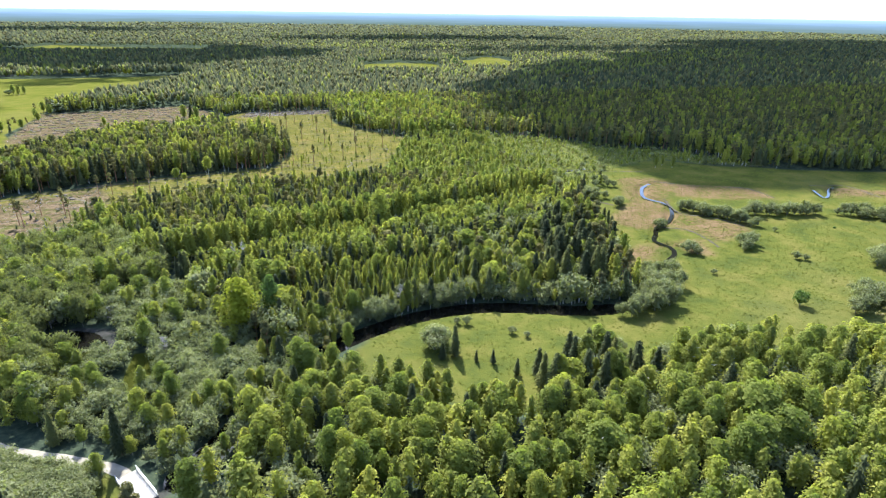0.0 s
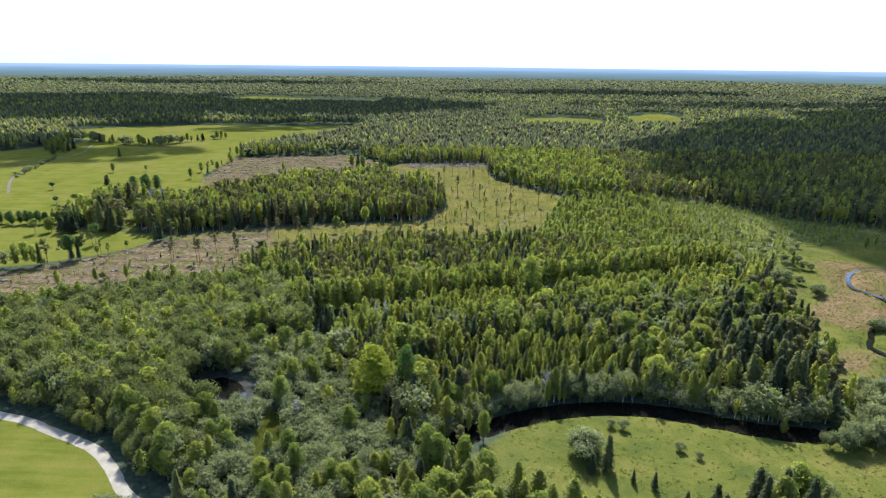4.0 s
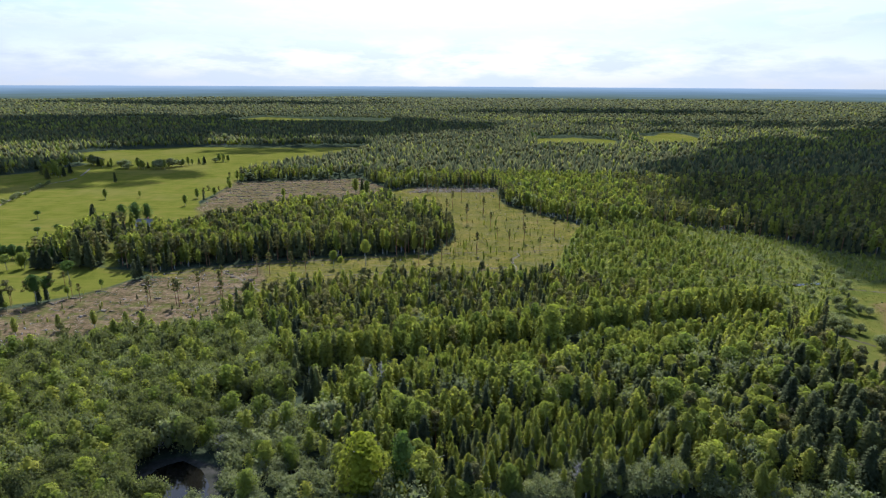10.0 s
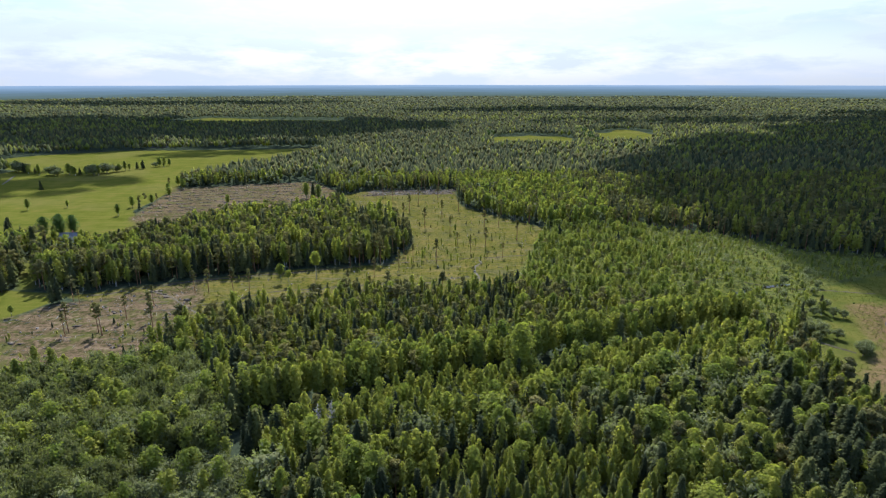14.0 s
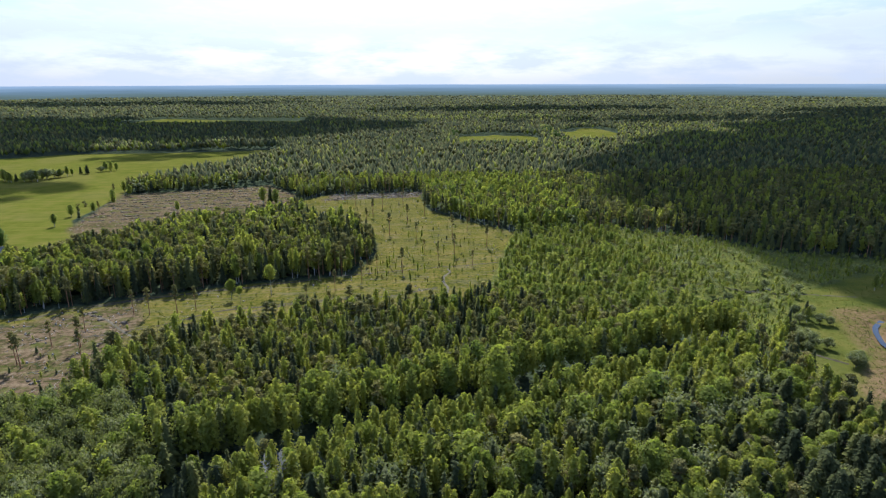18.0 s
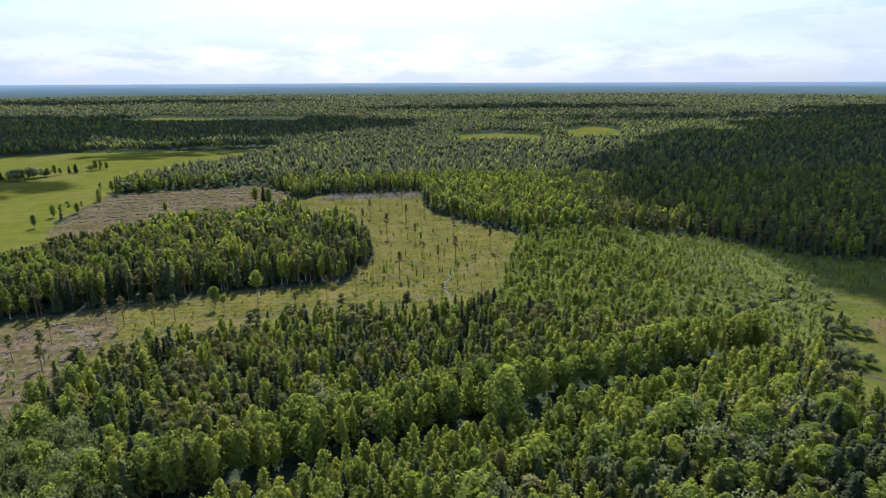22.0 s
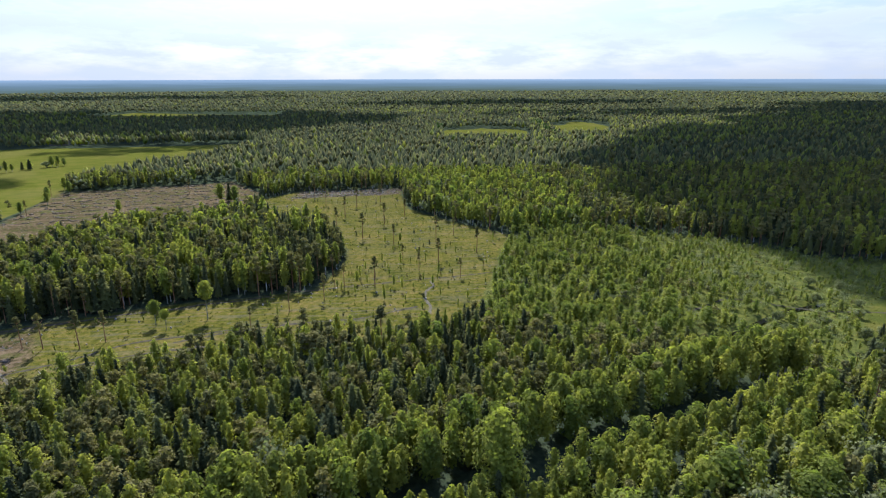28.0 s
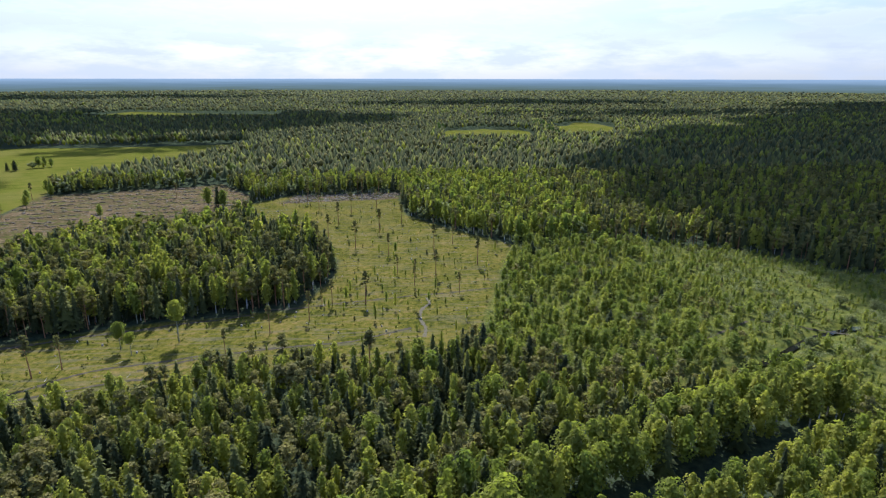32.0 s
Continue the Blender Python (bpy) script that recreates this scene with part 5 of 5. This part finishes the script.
def dead_tree(x, y, h, seed):
    g = np.random.default_rng(seed)
    b, c = Build(), Build()
    tube(b, [(0, 0, -0.2), (0.1, 0, h * 0.5), (0.05, 0.15, h)], [0.22, 0.13, 0.03], 6)
    for i in range(90):
        z = h * g.uniform(0.25, 0.98)
        a, ln = g.random() * 6.28, (1.1 - z / h) * g.uniform(1.6, 3.4) + 0.5
        s = np.array([0.06, 0.03, z])
        e = s + np.array([math.cos(a) * ln, math.sin(a) * ln, ln * g.uniform(0.2, 0.8)])
        tube(c, [s, (s + e) / 2 + (0, 0, -0.1), e], [0.07, 0.05, 0.02], 4)
    root = new("dead_tree")
    root.location = (x, y, float(ground_z(np.array([x]), np.array([y]))[0]))
    for nm, bb in (("trunk", b), ("branches", c)):
        v, f = bb.arrays()
        child(nm, mesh_from(nm, v, f, [DEADWOOD]), root)
    tagged(root, "bare grey dead tree with bleached thin branches", "dead tree", "dead trees")


for n, (x, y, h) in enumerate(((23.5, 162, 10), (26, 163, 9), (-34, 197, 16), (-31, 200, 15), (-48, 145, 8), (-70, 172, 6), (-88, 172, 6))):
    dead_tree(x, y, h, n)

# ---- bridge, house and barn ----


def bridge():
    a, b = Vector((-47.1, 98.9, 0)), Vector((-40.8, 90.0, 0))
    d = (b - a).normalized()
    root = new("road_bridge")
    root.matrix_world = Matrix.Translation((a + b) / 2) @ Matrix.Rotation(math.atan2(d.y, d.x), 4, "Z")
    ln = (b - a).length
    part("deck", box(bmesh.new(), (ln, 4.6, 0.35), (0, 0, 0.26), 0.04), CONCRETE, root)
    for sy in (-1, 1):
        part("kerb", box(bmesh.new(), (ln, 0.3, 0.2), (0, sy * 2.15, 0.53), 0.03), CONCRETE, root)
        for i in range(7):
            part("post", box(bmesh.new(), (0.1, 0.1, 1.0), (-ln / 2 + 0.4 + i * (ln - 0.8) / 6, sy * 2.15, 1.12), 0.015), RAIL_PAINT, root)
        for z in (1.1, 1.62):
            part("rail", box(bmesh.new(), (ln, 0.08, 0.1), (0, sy * 2.15, z), 0.015), RAIL_PAINT, root)
    for sx in (-1, 1):
        part("abutment", box(bmesh.new(), (0.8, 4.6, 1.9), (sx * (ln / 2 - 0.4), 0, -0.87), 0.04), CONCRETE, root)
    tagged(root, "short pale concrete road bridge with grey metal railings", "bridge")


bridge()


def gabled(name, x, y, turn, ln, wd, wall, rise, wall_mat, roof_mat, windows, label, chimney=True):
    root = new(name)
    z = float(ground_z(np.array([x]), np.array([y]))[0])
    root.matrix_world = Matrix.Translation((x, y, z)) @ Matrix.Rotation(turn, 4, "Z")
    bm = bmesh.new()
    prof = [(-wd / 2, -0.3), (wd / 2, -0.3), (wd / 2, wall), (0, wall + rise), (-wd / 2, wall)]
    v = [[bm.verts.new((sx * ln / 2, p[0], p[1])) for p in prof] for sx in (-1, 1)]
    bm.faces.new(v[0][::-1])
    bm.faces.new(v[1])
    for i in range(5):
        bm.faces.new((v[0][i], v[0][(i + 1) % 5], v[1][(i + 1) % 5], v[1][i]))
    part("wall", bm, wall_mat, root)
    ang = math.atan2(rise, wd / 2)
    for sy in (-1, 1):
        rot = Matrix.Rotation(-sy * ang, 4, "X")
        mid = Vector((0, sy * wd / 4, wall + rise / 2 + 0.13))
        part("roof_slope", box(bmesh.new(), (ln + 0.9, math.hypot(wd / 2, rise) + 0.6, 0.14), mid, 0.02, rot), roof_mat, root)
    if chimney:
        part("chimney", box(bmesh.new(), (0.7, 0.7, 1.6), (ln * 0.12, 0.3, wall + rise + 0.5), 0.03), plain_material("red_chimney_brick", (0.22, 0.09, 0.06), (0.34, 0.15, 0.10)), root)
    for i in range(windows):
        wx = -ln / 2 + ln * (i + 0.5) / windows
        w = part("window", box(bmesh.new(), (1.25, 0.10, 1.35), (wx, -wd / 2 - 0.02, wall * 0.55), 0.01), PLASTER, root, "window with pale frame")
        part("pane", box(bmesh.new(), (1.05, 0.05, 1.15), (wx, -wd / 2 - 0.075, wall * 0.55)), GLASS, w, "dark glass pane")
    part("door", box(bmesh.new(), (1.0, 0.12, 2.0), (ln * 0.38, -wd / 2 - 0.03, 0.95), 0.01), BOARD, root)
    return tagged(root, label, "house" if chimney else "barn")


gabled("farm_house", -229, 409, radians(8), 11, 7.5, 4.2, 3.4, PLASTER, ROOF, 3, "grey farmhouse with weathered gable roof among trees")
gabled("barn", -430, 958, radians(-4), 24, 9, 3.2, 3.0, BOARD, ROOF, 0, "long low weathered barn behind the far hayfield", False)
gabled("barn", -404, 964, radians(3), 14, 8, 3.0, 2.6, BOARD, ROOF, 0, "small weathered barn behind the far hayfield", False)


def log_pile(x, y, turn):
    root = new("log_pile")
    root.matrix_world = Matrix.Translation((x, y, float(ground_z(np.array([x]), np.array([y]))[0]))) @ Matrix.Rotation(turn, 4, "Z")
    for row, count in enumerate((4, 3, 2)):
        for i in range(count):
            b = Build()
            c = np.array([0, (i - (count - 1) / 2) * 0.56, 0.27 + row * 0.47])
            ln = 2.3 + 0.12 * ((i + row) % 3)
            tube(b, [c - (ln, 0, 0), c, c + (ln, 0, 0)], [0.27, 0.26, 0.25], 9)
            v, f = b.arrays()
            child("log", mesh_from("log", v, f.tolist() + [list(range(8, -1, -1)), list(range(18, 27))], [PALE_LOG]), root)
    tagged(root, "stack of pale peeled logs in the hayfield", "log pile")


PALE_LOG = plain_material("pale_peeled_timber", (0.30, 0.25, 0.18), (0.48, 0.42, 0.33), 0.85, 2.0)
log_pile(-270, 400, radians(12))

# ---- felled ground: brash, logs and stumps ----


def scatter_in(polys, n, g, margin=1.0):
    out_x, out_y = [], []
    for p in polys:
        q = np.array(p)
        (x0, y0), (x1, y1) = q.min(0), q.max(0)
        n_here = n if n > 0 else int(-n * (x1 - x0) * (y1 - y0))
        x, y = g.uniform(x0, x1, n_here), g.uniform(y0, y1, n_here)
        ok = inside(p, x, y, margin)
        out_x.append(x[ok])
        out_y.append(y[ok])
    return np.concatenate(out_x), np.concatenate(out_y)


def felling_waste():
    g = np.random.default_rng(31)
    b = Build()
    x, y = scatter_in(DIRTS, 1500, g)
    x2, y2 = scatter_in([CLEARING], 700, g)
    x, y = np.concatenate([x, x2]), np.concatenate([y, y2])
    z = ground_z(x, y)
    for px, py, pz in zip(x, y, z):
        a, ln, r = radians(18) + g.normal(0, 0.9), g.uniform(0.8, 3.2), g.uniform(0.04, 0.11)
        d = np.array([math.cos(a), math.sin(a), g.normal(0, 0.04)]) * ln / 2
        p = np.array([px, py, pz + r * 0.8])
        tube(b, [p - d, p + d], [r, r * 0.6], 4)
    v, f = b.arrays()
    tagged(new("felling_poles", mesh_from("felling_poles", v, f, [DEADWOOD])), "bleached poles and branches strewn over felled ground", "brash", kind="stuff")
    b = Build()
    rows = []
    for k in range(9):
        for i in range(22):
            rows.append((-236 + i * 6.2 + g.normal(0, 1.2), 500 + k * 13 + i * 1.5 + g.normal(0, 1.5)))
    q = np.array(rows)
    ok = inside(DIRTS[1], q[:, 0], q[:, 1], 2)
    x3, y3 = scatter_in([DIRTS[0], DIRTS[2]], 60, g)
    q = np.vstack([q[ok], np.column_stack([x3, y3])])
    for (px, py), pz in zip(q, ground_z(q[:, 0], q[:, 1])):
        for _ in range(3):
            gem(b, g, (px + g.normal(0, 1.2), py + g.normal(0, 0.6), pz + 0.1), (g.uniform(0.8, 1.9), g.uniform(0.6, 1.1), g.uniform(0.3, 0.7)), 6, 0.3)
    v, f = b.arrays()
    tagged(new("brash_heaps", mesh_from("brash_heaps", v, f, [BRASH])), "rows of low brown brash heaps on felled ground", "brash", kind="stuff")
    stump = Build()
    tube(stump, [(0, 0, -0.1), (0, 0, 0.18), (0, 0, 0.42)], [0.3, 0.22, 0.19], 8)
    a = np.arange(8) / 8 * 6.283
    stump.add(np.vstack([np.column_stack([np.cos(a) * 0.19, np.sin(a) * 0.19, np.full(8, 0.42)]), [[0, 0, 0.43]]]), [(i, (i + 1) % 8, 8) for i in range(8)])
    me = mesh_from("tree_stump", *stump.arrays(), [DEADWOOD])
    x, y = scatter_in([DIRTS[0], CLEARING], 330, g)
    for px, py, pz in list(zip(x, y, ground_z(x, y)))[:240]:
        ob = new("tree_stump", me)
        ob.location = (px, py, pz)
        ob.rotation_euler = (0, 0, g.random() * 6)
        s = g.uniform(0.8, 1.6)
        ob.scale = (s, s, s)
        tagged(ob, "low sawn tree stump, weathered grey", "stump", "stumps on the felled ground")


felling_waste()

# ---- meadow grass and reeds ----


def tufts(name, polys, n, mat, label, hgt, wid, blades=4, seed=1, avoid=True):
    g = np.random.default_rng(seed)
    x, y = scatter_in(polys, n, g, 0.3)
    if avoid:
        ok = (line_dist(STREAM_S, x, y) > 3.4) & (line_dist(UP_S, x, y) > 2.2)
        x, y = x[ok], y[ok]
    ok = in_sector(x, y) & (x < 420)
    x, y = x[ok], y[ok]
    z = ground_z(x, y)
    m = len(x)
    a = g.random((m, blades)) * 6.283
    s = g.uniform(0.6, 1.4, (m, 1))
    base = np.stack([x, y, z - 0.03], 1)[:, None, None]
    ca, sa = np.cos(a), np.sin(a)
    w, h = wid * s, hgt * s * g.uniform(0.7, 1.2, (m, blades))
    o = g.uniform(0.1, 0.5, (m, blades)) * wid
    quad = np.stack([np.stack([ca * o - sa * w, sa * o + ca * w, 0 * h], 2), np.stack([ca * o + sa * w, sa * o - ca * w, 0 * h], 2),
                     np.stack([ca * (o + w * 0.8), sa * (o + w * 0.8), h], 2)], 2)
    v = (quad + base).reshape(-1, 3)
    f = np.arange(len(v)).reshape(-1, 3)
    t = np.repeat(g.random(m), blades * 3)
    tagged(new(name, mesh_from(name, v, f, [mat], floats={"tint": t})), label, "grass", kind="stuff")


tufts("meadow_grass", [MEADOW, MEADOW, GLADE], 24000, GRASS, "tall lush sedge grass in tussocks", 0.15, 0.36, seed=2)
tufts("clearing_grass", [CLEARING, BOG], 8000, GRASS, "coarse grass over felled and boggy ground", 0.2, 0.34, seed=3)
tufts("dry_reeds", REEDS, -0.9, STRAW, "pale brown dry reeds beside the brook", 0.13, 0.26, seed=4)


def tussocks():
    g = np.random.default_rng(77)
    b = Build()
    x, y = scatter_in([MEADOW], 260, g, 1)
    ok = (np.sin(x * 0.09 + 1) * np.cos(y * 0.11) + 0.6 * np.sin(x * 0.31 - y * 0.23) > 0.45) & (line_dist(UP_S, x, y) > 3) & (line_dist(STREAM_S, x, y) > 4.5) & (x < 330)
    x, y = x[ok], y[ok]
    for px, py, pz in zip(x, y, ground_z(x, y)):
        r = 0.2 + 0.6 * g.random() ** 2 * (1.8 if g.random() < 0.08 else 1)
        gem(b, g, (px, py, pz + r * 0.4), (r, r, r * 1.1), 5, 0.3)
        leaves(b, g, (px, py, pz + r * 0.5), (r, r, r), 5, r * 0.5)
    v, f = b.arrays()
    tagged(new("meadow_tussocks", mesh_from("meadow_tussocks", v, f, [DARK_LEAF], floats={"tint": np.full(len(v), 0.2)})), "small dark green tussocks dotted over the meadow", "tussocks", kind="stuff")


tussocks()

# ---- clouds overhead, whose shade lies on the land ----


def cumulus(cx, cy, along, across, turn, lumps, seed, height=1000.0):
    """A broad heap cloud; cx, cy is where its shade falls."""
    g = np.random.default_rng(seed)
    k = height / math.tan(SUN_EL)
    ox, oy = cx + math.sin(SUN_AZ) * k, cy + math.cos(SUN_AZ) * k
    b = Build()
    ct, st = math.cos(turn), math.sin(turn)
    for i in range(lumps):
        r, a = math.sqrt(g.random()), g.random() * 6.283
        u, v = r * math.cos(a) * along, r * math.sin(a) * across
        q = across * g.uniform(0.16, 0.34) * (1.25 - 0.5 * r)
        blob(b, g, (ox + u * ct - v * st, oy + u * st + v * ct, height + g.uniform(0, 20)), (q * 1.3, q * 1.1, q * 0.35), 0.15)
    v, f = b.arrays()
    tagged(new("cumulus_cloud", mesh_from("cumulus_cloud", v, f, [CLOUD], smooth=True)), "broad white summer cloud drifting overhead", "cloud", kind="structure")


for n, row in enumerate(((682, 862, 700, 258, radians(47), 230), (1500, 1500, 700, 380, radians(30), 120), (-760, 1260, 760, 330, radians(3), 230), (720, 1480, 520, 120, radians(8), 90), (330, 405, 128, 112, radians(0), 110),
                         (420, 2050, 560, 170, radians(5), 120), (-455, 628, 150, 76, radians(5), 90), (-300, 905, 140, 46, radians(30), 60), (-1200, 2700, 900, 240, radians(0), 110))):
    cumulus(*row, seed=40 + n)
